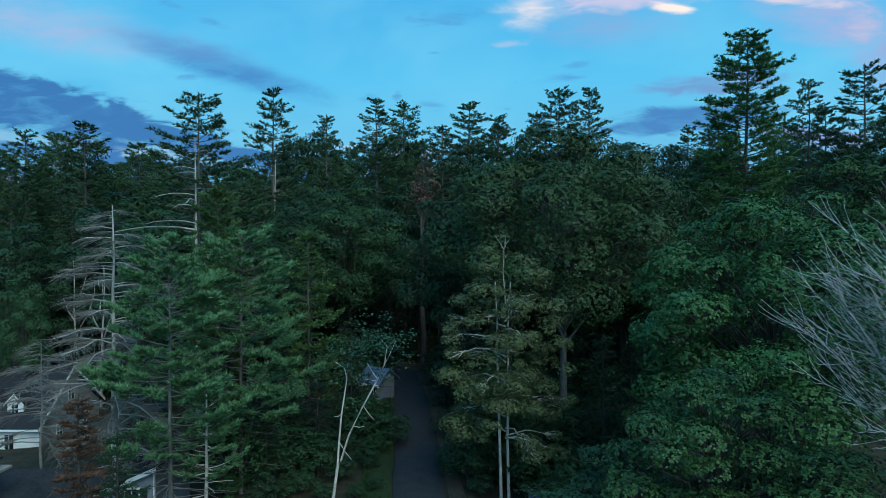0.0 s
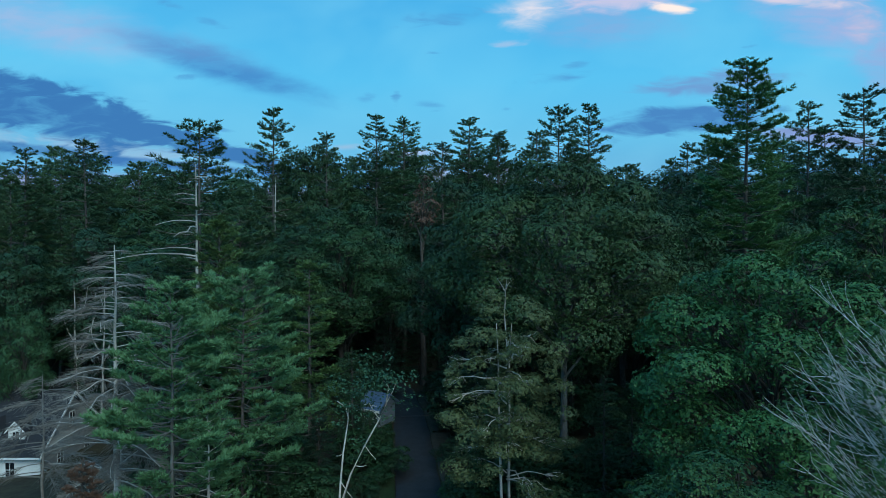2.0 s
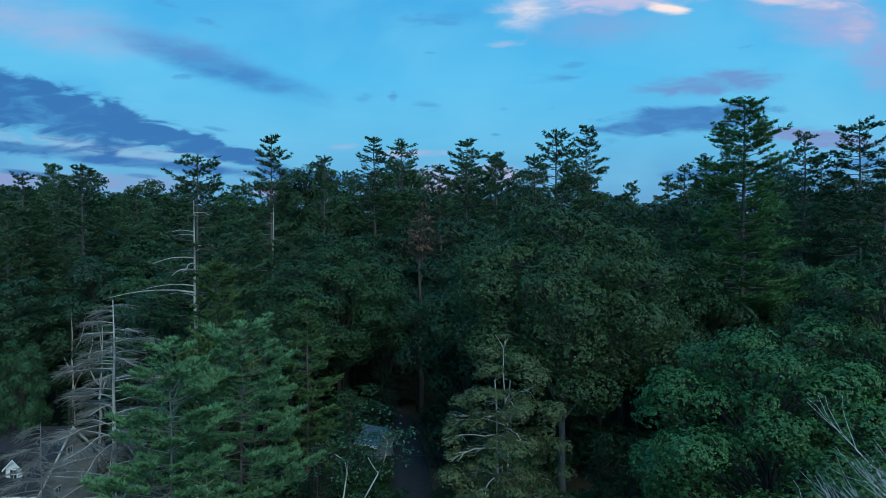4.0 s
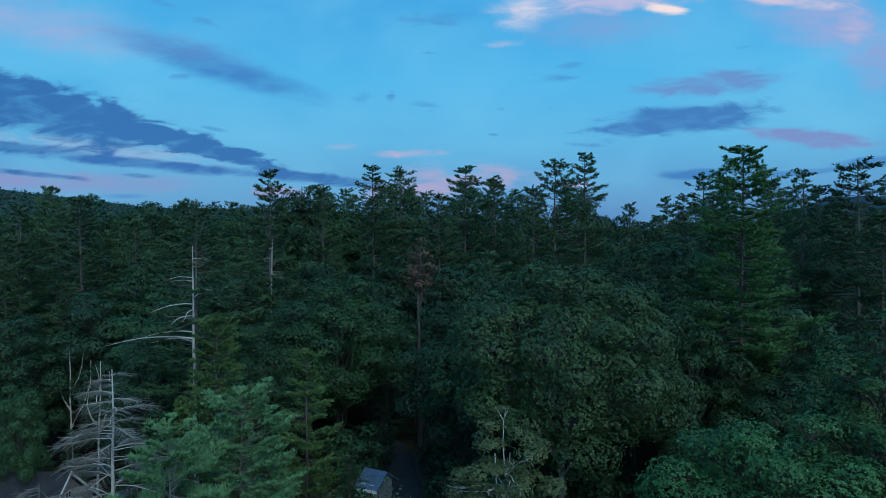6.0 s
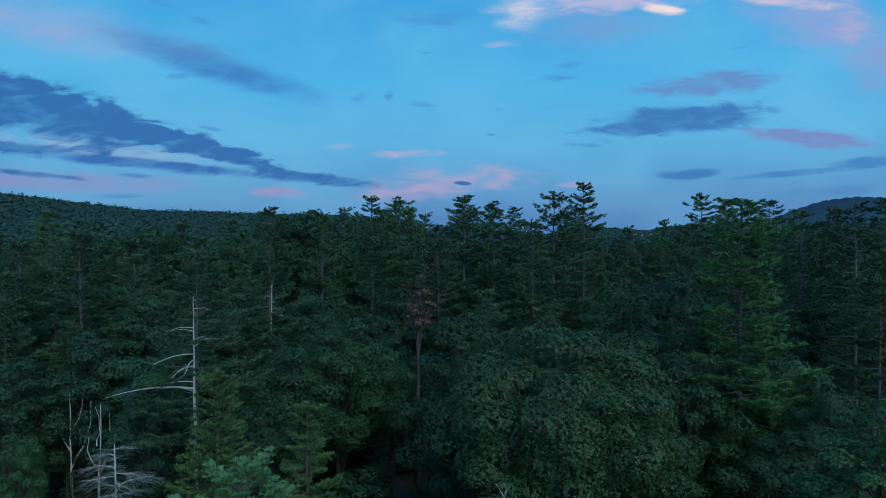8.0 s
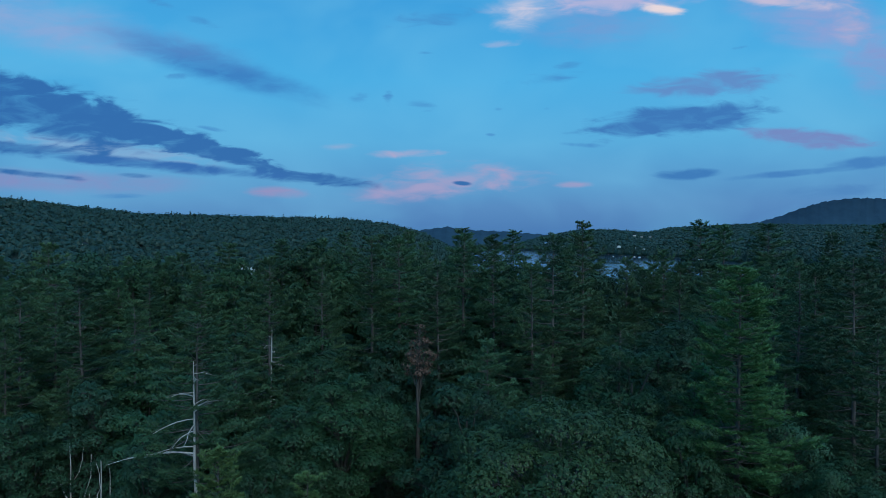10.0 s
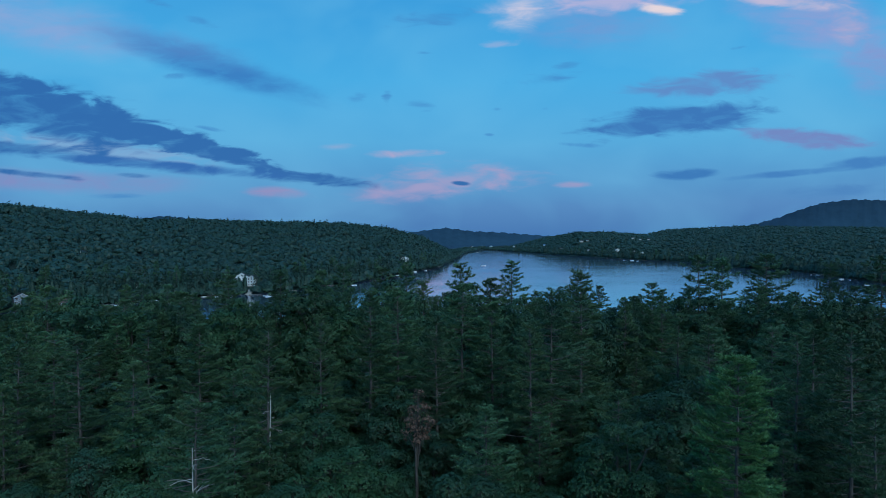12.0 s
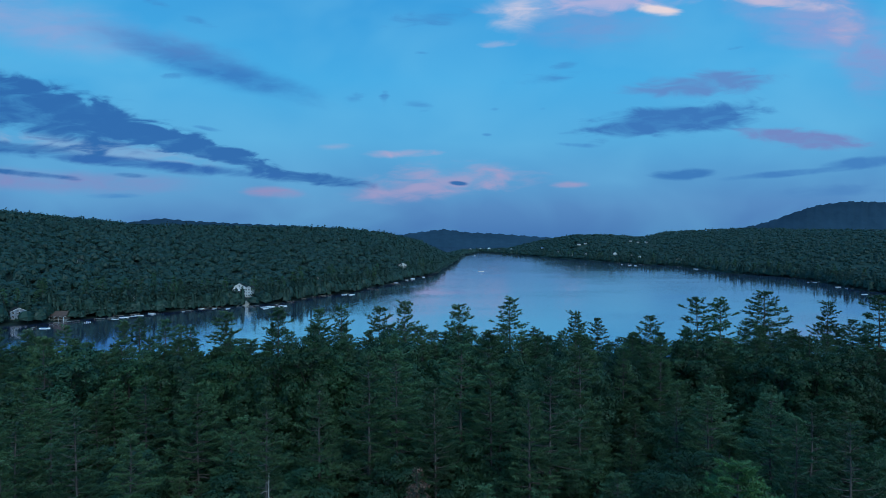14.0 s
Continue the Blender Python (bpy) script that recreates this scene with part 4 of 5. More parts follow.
def add(proto, H0, px, py, depth, wide=1.0, label=""):
    x = spot(px, depth)
    note(x, depth)
    return tagged(plant(proto, H0, x, depth, top_z(py, depth), rnd.uniform(0, 6.28), wide), label)


def stand(ob, px, depth, turn=0.0):
    """Stand a tree built at its true size at a bearing and distance."""
    x = spot(px, depth)
    note(x, depth)
    ob.matrix_basis = Matrix.Translation((x, depth, float(ground_z(x, depth)) - .15)) @ Matrix.Rotation(turn, 4, "Z")
    return ob


# the pines of the skyline, by bearing, height and distance
for n, (px, py, d, wd) in enumerate(((350, 166, 62, 1.0), (485, 156, 81, .8), (150, 214, 88, 1), (42, 232, 88, 1.1), (108, 236, 95, .9), (250, 252, 86, 1),
                              (578, 204, 95, .8), (668, 176, 99, 1), (716, 184, 102, 1), (830, 182, 104, 1.1), (782, 222, 98, .9), (885, 206, 101, 1),
                              (987, 158, 94, .9), (1040, 158, 103, .85), (950, 198, 90, .9), (1425, 146, 75, .9),
                              (1530, 115, 70, .9), (1568, 190, 62, 1.0), (1460, 190, 85, 1), (1215, 226, 98, 1), (1385, 205, 90, 1), (1270, 215, 92, 1))):
    add(PINES[(1, 3, 0, 2)[n % 4]], 30, px, py, d, wd)
# the pines on the shore, seen late
for n, (px, py, d, wd) in enumerate(((900, 527, 172, 1.1), (806, 540, 152, 1), (712, 533, 165, .9), (668, 545, 160, .9), (1013, 552, 150, .8), (1232, 528, 150, 1), (1276, 530, 156, 1),
                              (1356, 518, 170, 1.2), (1468, 535, 165, .9), (1562, 525, 160, 1.1), (490, 545, 170, 1), (560, 548, 165, .9), (600, 540, 160, .9), (398, 552, 170, 1.1), (312, 606, 150, .8))):
    x = spot(px + 22, d)
    note(x, d)
    plant(PINES_FAR[n % 4], 30, x, d, 60 + (422 - py) / FOC * d, rnd.uniform(0, 6.28), wd)

# tall pines along the far shore
PINES_SHORE = [pine("pine", 260 + i, 22, 22 * b, 3.8, 13, 4, M_PINE, M_BARK, "tall pine on the far shore", stubs=0, taper=.7, gaps=.1, sides=3, twigs=5, step=.8, count=4, length=.9, width=.32) for i, b in enumerate((.35, .5))]
for k in range(90):
    px = rnd.uniform(-40, 790) if k < 62 else rnd.uniform(980, 1590)
    r0 = float(np.interp(px, SHORE_PX, reach_of(SHORE_PX, SHORE_PY))) + rnd.uniform(6, 55)
    a_ = radians(float(bearing(px)))
    x, y = r0 * math.sin(a_), r0 * math.cos(a_)
    if any((x - a) ** 2 + (y - b) ** 2 < (r * .8) ** 2 for a, b, r in CLEAR):
        continue
    plant(PINES_SHORE[k % 2], 22, x, y, float(ground_z(x, y)) + rnd.uniform(16, 24), rnd.uniform(0, 6.28))

# broad-leaved trees that close the shore row
for k in range(76):
    y = rnd.uniform(118, 190)
    f = (k + rnd.random()) / 76
    x = (-.68 + 1.38 * f) * y
    low = .155 if f < .3 else .136 if f < .62 else .150 if f < .78 else .140
    proto, tall = (PINES_FAR[k % 4], 30) if k % 3 == 0 else (OAKS_FAR[k % 3], 22)
    plant(proto, tall, x, y, 60 - (low + rnd.uniform(0, .03)) * y, rnd.uniform(0, 6.28), rnd.uniform(.7, .9))
for k in range(60):
    y = rnd.uniform(185, 212)
    x = (-.70 + 1.42 * (k + rnd.random()) / 60) * y
    if float(ground_z(x, y)) > .3:
        plant(OAKS_FAR[k % 3], 22, x, y, rnd.uniform(15, 25), rnd.uniform(0, 6.28), 1.0)

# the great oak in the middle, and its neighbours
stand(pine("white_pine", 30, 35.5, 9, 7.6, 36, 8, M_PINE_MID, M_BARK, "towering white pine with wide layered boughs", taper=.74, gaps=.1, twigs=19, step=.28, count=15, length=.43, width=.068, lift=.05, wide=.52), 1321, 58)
stand(broadleaf("oak", 31, 25.2, 10.6, 9.0, 120, 12, .086, M_LEAF_OAK, M_OAK_BARK, "huge oak with a wide domed crown of dark green leaves", inner=.68, lobe=(.13, .25), limbs=.6, girth=.014), 1000, 50)
for px, py, d, wd in ((830, 250, 60, .9), (1225, 300, 56, .85), (610, 300, 72, 1.0), (520, 335, 68, 1.0), (690, 372, 82, .9), (560, 290, 82, 1.0), (470, 380, 60, .8), (1130, 235, 68, 1.0), (900, 300, 66, .9), (1190, 246, 80, 1.0), (1250, 250, 86, 1.0), (1410, 262, 80, 1.0)):
    add(OAKS[rnd.randrange(3)], 22, px, py, d, wd)
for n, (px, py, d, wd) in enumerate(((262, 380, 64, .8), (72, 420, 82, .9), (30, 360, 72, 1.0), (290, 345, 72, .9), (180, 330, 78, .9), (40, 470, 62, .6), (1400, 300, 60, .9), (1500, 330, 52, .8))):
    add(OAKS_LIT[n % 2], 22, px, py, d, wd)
# rusty maple beside the lane
stand(broadleaf("maple", 41, 17.6, 4.3, .8, 140, 28, .060, M_LEAF_RUST, M_GREY_BARK, "slender twin-stemmed maple with thin rusty green leaves", stems=2, flat=.55, inner=.36, lobe=(.10, .20), fork=.26, girth=.008, count=5, limbs=.25), 895, 38)
# maples at the right
stand(broadleaf("maple", 42, 19.2, 6.6, 6, 110, 18, .068, M_LEAF_BRIGHT, M_TRUNK, "spreading maple with layered bright green leaves", flat=.55, inner=.6, lobe=(.13, .25), girth=.011), 1370, 29)
stand(broadleaf("maple", 43, 23.5, 6.0, 7, 100, 17, .074, M_LEAF_BRIGHT, M_TRUNK, "tall maple with layered bright green leaves", flat=.55, inner=.6, lobe=(.13, .25), girth=.011), 1590, 33)
stand(broadleaf("maple", 44, 13.2, 4.0, 3, 100, 36, .047, M_LEAF_BRIGHT, M_TRUNK, "maple with broad green leaves close under the drone", flat=.55, inner=.5, lobe=(.14, .26), girth=.010), 1270, 18.5)
stand(broadleaf("maple", 46, 10.6, 2.6, 3, 26, 40, .044, M_LEAF, M_TRUNK, "young maple on the slope below the oak", flat=.42, lobe=(.24, .38)), 1075, 20)
stand(broadleaf("maple", 45, 11.5, 3.6, 3, 80, 42, .044, M_LEAF_BRIGHT, M_TRUNK, "young maple with fresh green leaves", flat=.55, inner=.5, lobe=(.14, .26), girth=.010), 1450, 16)
# young pines at the left
YOUNG = "young white pine with soft blue-green needle plumes"
stand(pine("white_pine", 51, 16.6, 4.6, 4.8, 13, 9, M_PINE_YOUNG, M_OAK_BARK, YOUNG, taper=.6, lift=.16, gaps=.14, twigs=19, step=.25, count=14, length=.35, width=.068, wide=.6, stubs=30, stub=(1.2, 4.0), clear=.42, girth=.009, tuft_up=.5), 300, 35)
stand(pine("white_pine", 52, 17.2, 5.4, 5.4, 14, 9, M_PINE_YOUNG, M_BARK, YOUNG, taper=.62, lift=.16, gaps=.12, twigs=19, step=.26, count=14, length=.36, width=.072, wide=.6, stubs=34, stub=(1.2, 5.0), clear=.42, girth=.009, tuft_up=.5), 425, 41)
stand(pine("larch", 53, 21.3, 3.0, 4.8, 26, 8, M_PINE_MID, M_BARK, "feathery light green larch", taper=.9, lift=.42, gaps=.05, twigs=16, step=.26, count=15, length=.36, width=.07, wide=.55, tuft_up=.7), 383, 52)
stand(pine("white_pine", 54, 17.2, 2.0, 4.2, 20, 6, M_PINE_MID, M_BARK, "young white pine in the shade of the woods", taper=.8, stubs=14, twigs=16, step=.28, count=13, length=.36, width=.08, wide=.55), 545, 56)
stand(pine("white_pine", 55, 9.5, 3.0, 2.4, 12, 5, M_PINE_YOUNG, M_GREY_BARK, "small pine with a pale lichened trunk", twigs=14, step=.18, count=14, length=.22, width=.04), 362, 35.5)


def snag(name, seed, H, spread, count, droop, twigs, label, mat, from_=.25, thick=.0115):
    """A dead conifer: bare trunk, bare limbs that sag and carry fine broken twigs."""
    rng = np.random.default_rng(seed)
    hz = np.linspace(0, H, 12)
    tp = np.column_stack([np.cumsum(rng.normal(0, .04, 12)), np.cumsum(rng.normal(0, .04, 12)), hz])
    wood, fine = [(tp, .0115 * H * (1 - hz / H * .93) + .015)], []
    for i in range(count):
        f = (i + rng.uniform(0, 1)) / count
        z = H * (from_ + (1 - from_) * f) * .99
        az = rng.uniform(0, 6.28)
        L = spread * (1.05 - f) ** .75 * rng.uniform(.62, 1.1)
        d = np.array([np.cos(az), np.sin(az), 0])
        s = np.linspace(0, 1, 6)[:, None]
        p0 = np.array([np.interp(z, hz, tp[:, 0]), np.interp(z, hz, tp[:, 1]), z])
        sag = droop * rng.uniform(.1, 1.4)
        pts = p0 + d * L * s + np.array([0, 0, 1]) * L * (.2 * s - (.2 + sag) * s ** 2) + rng.normal(0, .07, (6, 3)) * s
        wood.append((pts, .016 + L * thick * (1 - s[:, 0]) ** .8))
        side = np.array([-d[1], d[0], 0])
        for k in range(int(twigs * L / spread) + 2):
            q = rng.uniform(.25, 1)
            b = np.array([np.interp(q, s[:, 0], pts[:, j]) for j in range(3)])
            tl = rng.uniform(.4, 1.7) * (1.2 - q * .5)
            way = unit(d * .7 + side * rng.choice([-1, 1]) * rng.uniform(.3, 1) + [0, 0, rng.uniform(-.32, .14)])
            t_ = np.linspace(0, 1, 3)[:, None]
            fine.append((b + way * tl * t_ - np.array([0, 0, .14]) * t_ ** 2 * tl, np.array([.015, .011, .006])))
    ob = new(name)
    tagged(ob, label, "dead tree")
    child("trunk", mesh_of("trunk", *tubes(wood), [mat], smooth=True), ob)
    if fine:
        tagged(child("twig_spray", mesh_of("twig_spray", *tubes(fine, 3), [M_TWIG], smooth=True), ob), kind="stuff")
    return ob


stand(snag("dead_pine", 61, 19.6, 7.2, 84, .05, 170, "dead grey pine with sagging bare limbs", M_GREY_BARK, .15, .006), 200, 40)
stand(snag("dead_pine", 62, 27.5, 7.5, 16, .10, 10, "bare weathered pine trunk with long broken limbs", M_GREY_BARK, .66), 352, 60.5)
stand(snag("dead_pine", 67, 10.8, 6.0, 40, .22, 80, "dead grey pine with a mass of drooping twigs", M_TWIG, .3, .005), 70, 46)
stand(snag("dead_pine", 63, 27.5, 3.4, 12, .05, 5, "pale dead pine top above the woods", M_GREY_BARK, .5), 482, 80)


def forked_snag(seed, H, label):
    rng = np.random.default_rng(seed)
    s = np.linspace(0, 1, 7)[:, None]
    lines = []
    for k, (ox, f, tall) in enumerate(((0.0, 0.0, 1.0), (1.9, .45, .9), (-1.5, .55, .8), (1.0, .7, .95))):
        lo = np.array([0, 0, H * f])
        hi = np.array([ox, rng.normal(0, .6), H * tall])
        lines.append((lo * (1 - s) + hi * s + np.array([ox * .35, 0, 0]) * np.sin(s * np.pi) + rng.normal(0, .06, (7, 3)) * (s > 0), (.16 - .03 * k) * (1 - .75 * s[:, 0])))
    ob = new("bare_tree")
    tagged(ob, label, "dead tree")
    child("trunk", mesh_of("trunk", *tubes(lines, 6), [M_GREY_BARK], smooth=True), ob)
    return ob


stand(forked_snag(64, 17.0, "bare forked grey tree trunk"), 133, 74)
stand(forked_snag(65, 16.0, "bare forked grey tree trunk"), 176, 70, 1.2)


def birch(label):
    """A white birch that forks low into two leaning stems, with a thin leafy top."""
    rng = np.random.default_rng(66)
    d, ob = 40.0, new("birch")
    tagged(ob, label, "tree")
    x0, g = spot(592, d), float(ground_z(spot(592, d), d))

    def at(px, py, dy=0.0):
        return np.array([spot(px, d) - x0, dy, top_z(py, d) - g])
    foot, fork = np.array([-.15, 0, 0]), at(596, 826)
    left = np.array([fork, at(599, 780), at(603, 730, .2), at(612, 670, .3), at(607, 650, .4), at(590, 640, .5)])
    right = np.array([fork, at(603, 812), at(618, 765, -.2), at(642, 715, -.3), at(668, 668, -.4), at(681, 640, -.4), at(686, 608, -.4), at(676, 596, -.5)])
    lines = [(np.array([foot, foot * .5 + fork * .5, fork]), np.array([.12, .10, .095])), (left, np.linspace(.075, .026, 6)), (right, np.linspace(.08, .022, 8))]
    for a, b in ((at(599, 780), at(622, 813)), (at(642, 715), at(662, 741)), (at(681, 640), at(700, 600)), (at(612, 670), at(615, 640)), (at(668, 668), at(650, 640)), (at(604, 730), at(590, 735)), (at(625, 752), at(645, 752))):
        lines.append((np.array([a, (a + b) / 2 + [0, 0, -.08], b]), np.array([.03, .022, .012])))
    child("trunk", mesh_of("trunk", *tubes(lines, 7), [M_BIRCH], smooth=True), ob, "peeling white bark")
    cen = []
    for k in range(46):
        a = (left if rng.uniform() < .4 else right)[-1 - rng.integers(0, 3)]
        c = a + rng.normal(0, 1, 3) * [1.1, 1.0, .7] + [0, 0, .2]
        cen.append(c + rng.normal(0, 1, (34, 3)) * [.38, .38, .18])
    cen = np.concatenate(cen)
    child("crown", mesh_of("crown", *leaves(rng, cen, np.tile([0, 0, 1.0], (len(cen), 1)), .10), [M_BIRCH_LEAF]), ob)
    return stand(ob, 592, d)


birch("white birch with two leaning stems beside the lane")

# small conifers by the houses
stand(pine("young_spruce", 71, 10.6, .6, 1.6, 26, 7, M_BROWN, M_TRUNK, "small dead spruce with rusty brown needles", taper=.85, lift=-.05, stubs=0, gaps=.05, twigs=12, step=.11, count=12, length=.16, width=.045), 135, 24)
stand(pine("young_spruce", 72, 9.0, .5, 1.7, 24, 7, M_HEMLOCK, M_TRUNK, "small dark green spruce beside the dead one", taper=.85, lift=0, stubs=0, gaps=.05, twigs=11, step=.12, count=10, length=.15, width=.034), 205, 25)
stand(broadleaf("rusty_tree", 73, 28.0, 2.4, 17, 22, 4, .11, M_BROWN, M_TRUNK, "half-dead tree with a few rusty leaves", lobe=(.25, .4)), 748, 80)


def twig_tree(label):
    """A half-bare tree: many long lichened shoots that fan up and outward, few leaves at their ends."""
    rng = np.random.default_rng(81)
    ob = new("sparse_tree")
    tagged(ob, label, "tree")
    g = float(ground_z(13.8, 15.0))
    lines, cen = [], []
    s = np.linspace(0, 1, 8)[:, None]
    crotch = np.array([-1.0, 0, 14.8 - g])
    lines.append((np.array([[.9, 0, 0], [.6, 0, crotch[2] * .5], crotch]), np.array([.2, .16, .11])))
    for k in range(64):
        big = k < 12
        az = rng.normal(3.0, .8)
        out, slope = rng.uniform(1.6, 4.6), rng.uniform(.15, 1.4)
        b = crotch + np.array([rng.uniform(-.5, 1.6), rng.normal(0, .5), rng.uniform(-1.6, 3.6)])
        d = np.array([np.cos(az), np.sin(az), 0])
        tip = b + d * out + [0, 0, out * slope]
        tip[2] = min(tip[2], 20.9 - g)
        sag = rng.uniform(-.10, .16)
        pts = b * (1 - s) + tip * s + np.array([0, 0, -1.0]) * out * sag * np.sin(s * np.pi) + np.cumsum(rng.normal(0, .07, (8, 3)), 0) * s
        lines.append((pts, (.024 if big else .012) * (1 - s[:, 0]) + .007))
        for j in range(20 if big else 13):
            q = rng.uniform(.2, 1)
            p0 = np.array([np.interp(q, s[:, 0], pts[:, i]) for i in range(3)])
            way = unit(d + [0, 0, slope] + rng.normal(0, .42, 3))
            L = rng.uniform(.5, 2.0) * (1.25 - .6 * q)
            t_ = np.linspace(0, 1, 5)[:, None]
            tw = p0 + way * L * t_ + np.array([0, 0, .22]) * L * t_ ** 2 + rng.normal(0, .03, (5, 3)) * t_
            lines.append((tw, np.linspace(.010, .005, 5)))
            if rng.uniform() < .75:
                cen.append(tw[-1] + rng.normal(0, .11, (9, 3)))
    child("trunk", mesh_of("trunk", *tubes(lines, 5), [M_LICHEN], smooth=True), ob, "grey lichened shoots")
    cen = np.concatenate(cen)
    child("crown", mesh_of("crown", *leaves(rng, cen, np.tile([0, 0, 1.0], (len(cen), 1)), .075), [M_LEAF_BRIGHT]), ob)
    note(13.8, 15.0)
    ob.matrix_basis = Matrix.Translation((13.8, 15.0, g - .1))
    return ob


twig_tree("half-bare tree with lichened grey shoots and few leaves")

# ---- the houses under the pines, the shed and small things by the lane ----
def main_house():
    """A Cape-style house: dark roof, white front, grey gable end, two white dormers."""
    ob = new("cape_house")
    tagged(ob, "cape house with dark roof, white dormers and grey gable", "house")
    x0, x1, y0, y1, g, e, r = -54.0, -36.8, 57.0, 67.0, .2, 3.0, 7.2
    ym = (y0 + y1) / 2
    box("front_wall", x0, x1, y0, y0 + .2, g - 1, e, M_WHITE, ob, "white clapboard front wall")
    box("back_wall", x0, x1, y1 - .2, y1, g - 1, e, M_GREYSIDE, ob)
    for xa in (x0, x1 - .2):
        v = [(x, y, z) for x in (xa, xa + .2) for y, z in ((y0 + .2, g - 1), (y1 - .2, g - 1), (y1 - .2, e), (ym, r - .1), (y0 + .2, e))]
        solid("gable_wall", v, ((0, 1, 2, 3, 4), (5, 6, 7, 8, 9), (0, 1, 6, 5), (1, 2, 7, 6), (2, 3, 8, 7), (3, 4, 9, 8), (4, 0, 5, 9)), M_GREYSIDE, ob, "grey shingled gable wall")
    k = (r - e) / (ym - y0)
    slab("roof", (x0, y0 - .5, e - .5 * k + .25), (x1 + .35, y0 - .5, e - .5 * k + .25), (x1 + .35, ym, r + .25), (x0, ym, r + .25), .22, M_SHINGLE, ob)
    slab("roof", (x0, y1 + .5, e - .5 * k + .25), (x1 + .35, y1 + .5, e - .5 * k + .25), (x1 + .35, ym, r + .25), (x0, ym, r + .25), .22, M_SHINGLE, ob)
    for ya in (y0 - .5, y1 + .5):
        slab("rake_board", (x1 + .36, ya, e - .5 * k + .27), (x1 + .42, ya, e - .5 * k + .27), (x1 + .42, ym, r + .27), (x1 + .36, ym, r + .27), .3, M_TRIM, ob)
    box("gutter", x0, x1 + .3, y0 - .64, y0 - .51, e - .5 * k - .02, e - .5 * k + .14, M_TRIM, ob)
    box("frieze", x0, x1, y0 - .05, y0 - .004, e - .35, e - .02, M_TRIM, ob)
    for xd in (-39.5, -41.9, -45.5):
        fy, bz = y0 + .85, e + .8 * k
        w, h = .74, 1.15
        v = [(xd + a, yy, z) for yy, lift in ((fy, 0), (fy + 2.7, 0)) for a, z in ((-w, bz - .1), (w, bz - .1), (w, bz + h), (0, bz + h + .75), (-w, bz + h))]
        dm = solid("dormer", v, ((0, 1, 2, 3, 4), (5, 6, 7, 8, 9), (0, 1, 6, 5), (1, 2, 7, 6), (2, 3, 8, 7), (3, 4, 9, 8), (4, 0, 5, 9)), M_WHITE, ob, "white clapboard dormer")
        for sg in (-1, 1):
            slab("dormer_roof", (xd + sg * (w + .18), fy - .2, bz + h - .12), (xd + sg * (w + .18), fy + 2.8, bz + h - .12), (xd, fy + 2.8, bz + h + .86), (xd, fy - .2, bz + h + .86), .09, M_SHINGLE, dm)
            slab("dormer_rake", (xd + sg * (w + .18), fy - .26, bz + h - .12), (xd + sg * (w + .18), fy - .21, bz + h - .12), (xd, fy - .21, bz + h + .86), (xd, fy - .26, bz + h + .86), .16, M_TRIM, dm)
        window(ob, xd, bz + .18, fy, .58, .8)
    for yy, z in ((60.0, .9), (64.5, .9), (62.0, 4.1)):
        window(ob, yy, z, x1, .8, 1.3, 1, "y")
    for xx in (-39.5, -43, -46.5):
        window(ob, xx, .8, y0, .8, 1.3)
    note(-41, 62, 9)
    return ob


main_house()


def low_house():
    """A lower house close by: dark shed roofs, a grey wall, a brick chimney with a slab cap."""
    ob = new("low_house")
    tagged(ob, "low grey house with dark roof and brick chimney", "house")
    x0, x1, y0, y1, g = -32.0, -19.6, 32.5, 41.0, 1.4
    box("wall", x0, x1, y0, y0 + .2, g - 1, 4.0, M_BLUESIDE, ob)
    box("wall", x0, x1, y1 - .2, y1, g - 1, 4.6, M_BLUESIDE, ob)
    box("wall", x1 - .2, x1, y0 + .2, y1 - .2, g - 1, 4.0, M_BLUESIDE, ob)
    slab("roof", (x0, y0 - .5, 4.0), (x1 + .3, y0 - .5, 4.0), (x1 + .3, 37.2, 6.3), (x0, 37.2, 6.3), .2, M_SHINGLE, ob)
    slab("roof", (x0, y1 + .5, 4.2), (x1 + .3, y1 + .5, 4.2), (x1 + .3, 37.2, 6.3), (x0, 37.2, 6.3), .2, M_SHINGLE, ob)
    # the wing whose roof rises to one side
    wx0, wx1, wy = -19.4, -16.45, 35.6
    v = [(x, y, z) for y in (wy, wy + 5) for x, z in ((wx0, g - 1), (wx1, g - 1), (wx1, 6.75), (wx0, 5.45))]
    solid("wing_wall", v, BOX, M_BLUESIDE, ob, "grey-blue clapboard wall")
    slab("wing_roof", (wx0 - .4, wy - .5, 5.55), (wx1 + .35, wy - .5, 7.15), (wx1 + .35, wy + 5.3, 7.15), (wx0 - .4, wy + 5.3, 5.55), .16, M_SHINGLE, ob)
    slab("wing_rake", (wx0 - .4, wy - .58, 5.56), (wx1 + .35, wy - .58, 7.16), (wx1 + .35, wy - .51, 7.16), (wx0 - .4, wy - .51, 5.56), .24, M_TRIM, ob)
    box("corner_board", wx1 - .05, wx1 + .03, wy - .04, wy + .1, g - 1, 6.9, M_TRIM, ob)
    window(ob, -17.7, 4.55, wy, .75, 1.15, shutter=M_SHINGLE)
    ch = box("chimney", -25.7, -24.7, 33.6, 34.6, g, 7.2, M_BRICK, ob, "brick chimney")
    box("chimney_cap", -26.1, -24.1, 33.2, 35.0, 7.21, 7.33, M_DECK, ch, "flat slab cap")
    box("flue", -25.0, -24.45, 33.9, 34.5, 7.34, 7.8, M_BRICK, ch, "orange brick flue")
    box("cowl", -25.1, -24.35, 33.8, 34.6, 7.81, 7.95, M_SHINGLE, ch)
    note(-24, 37, 9)
    return ob


low_house()


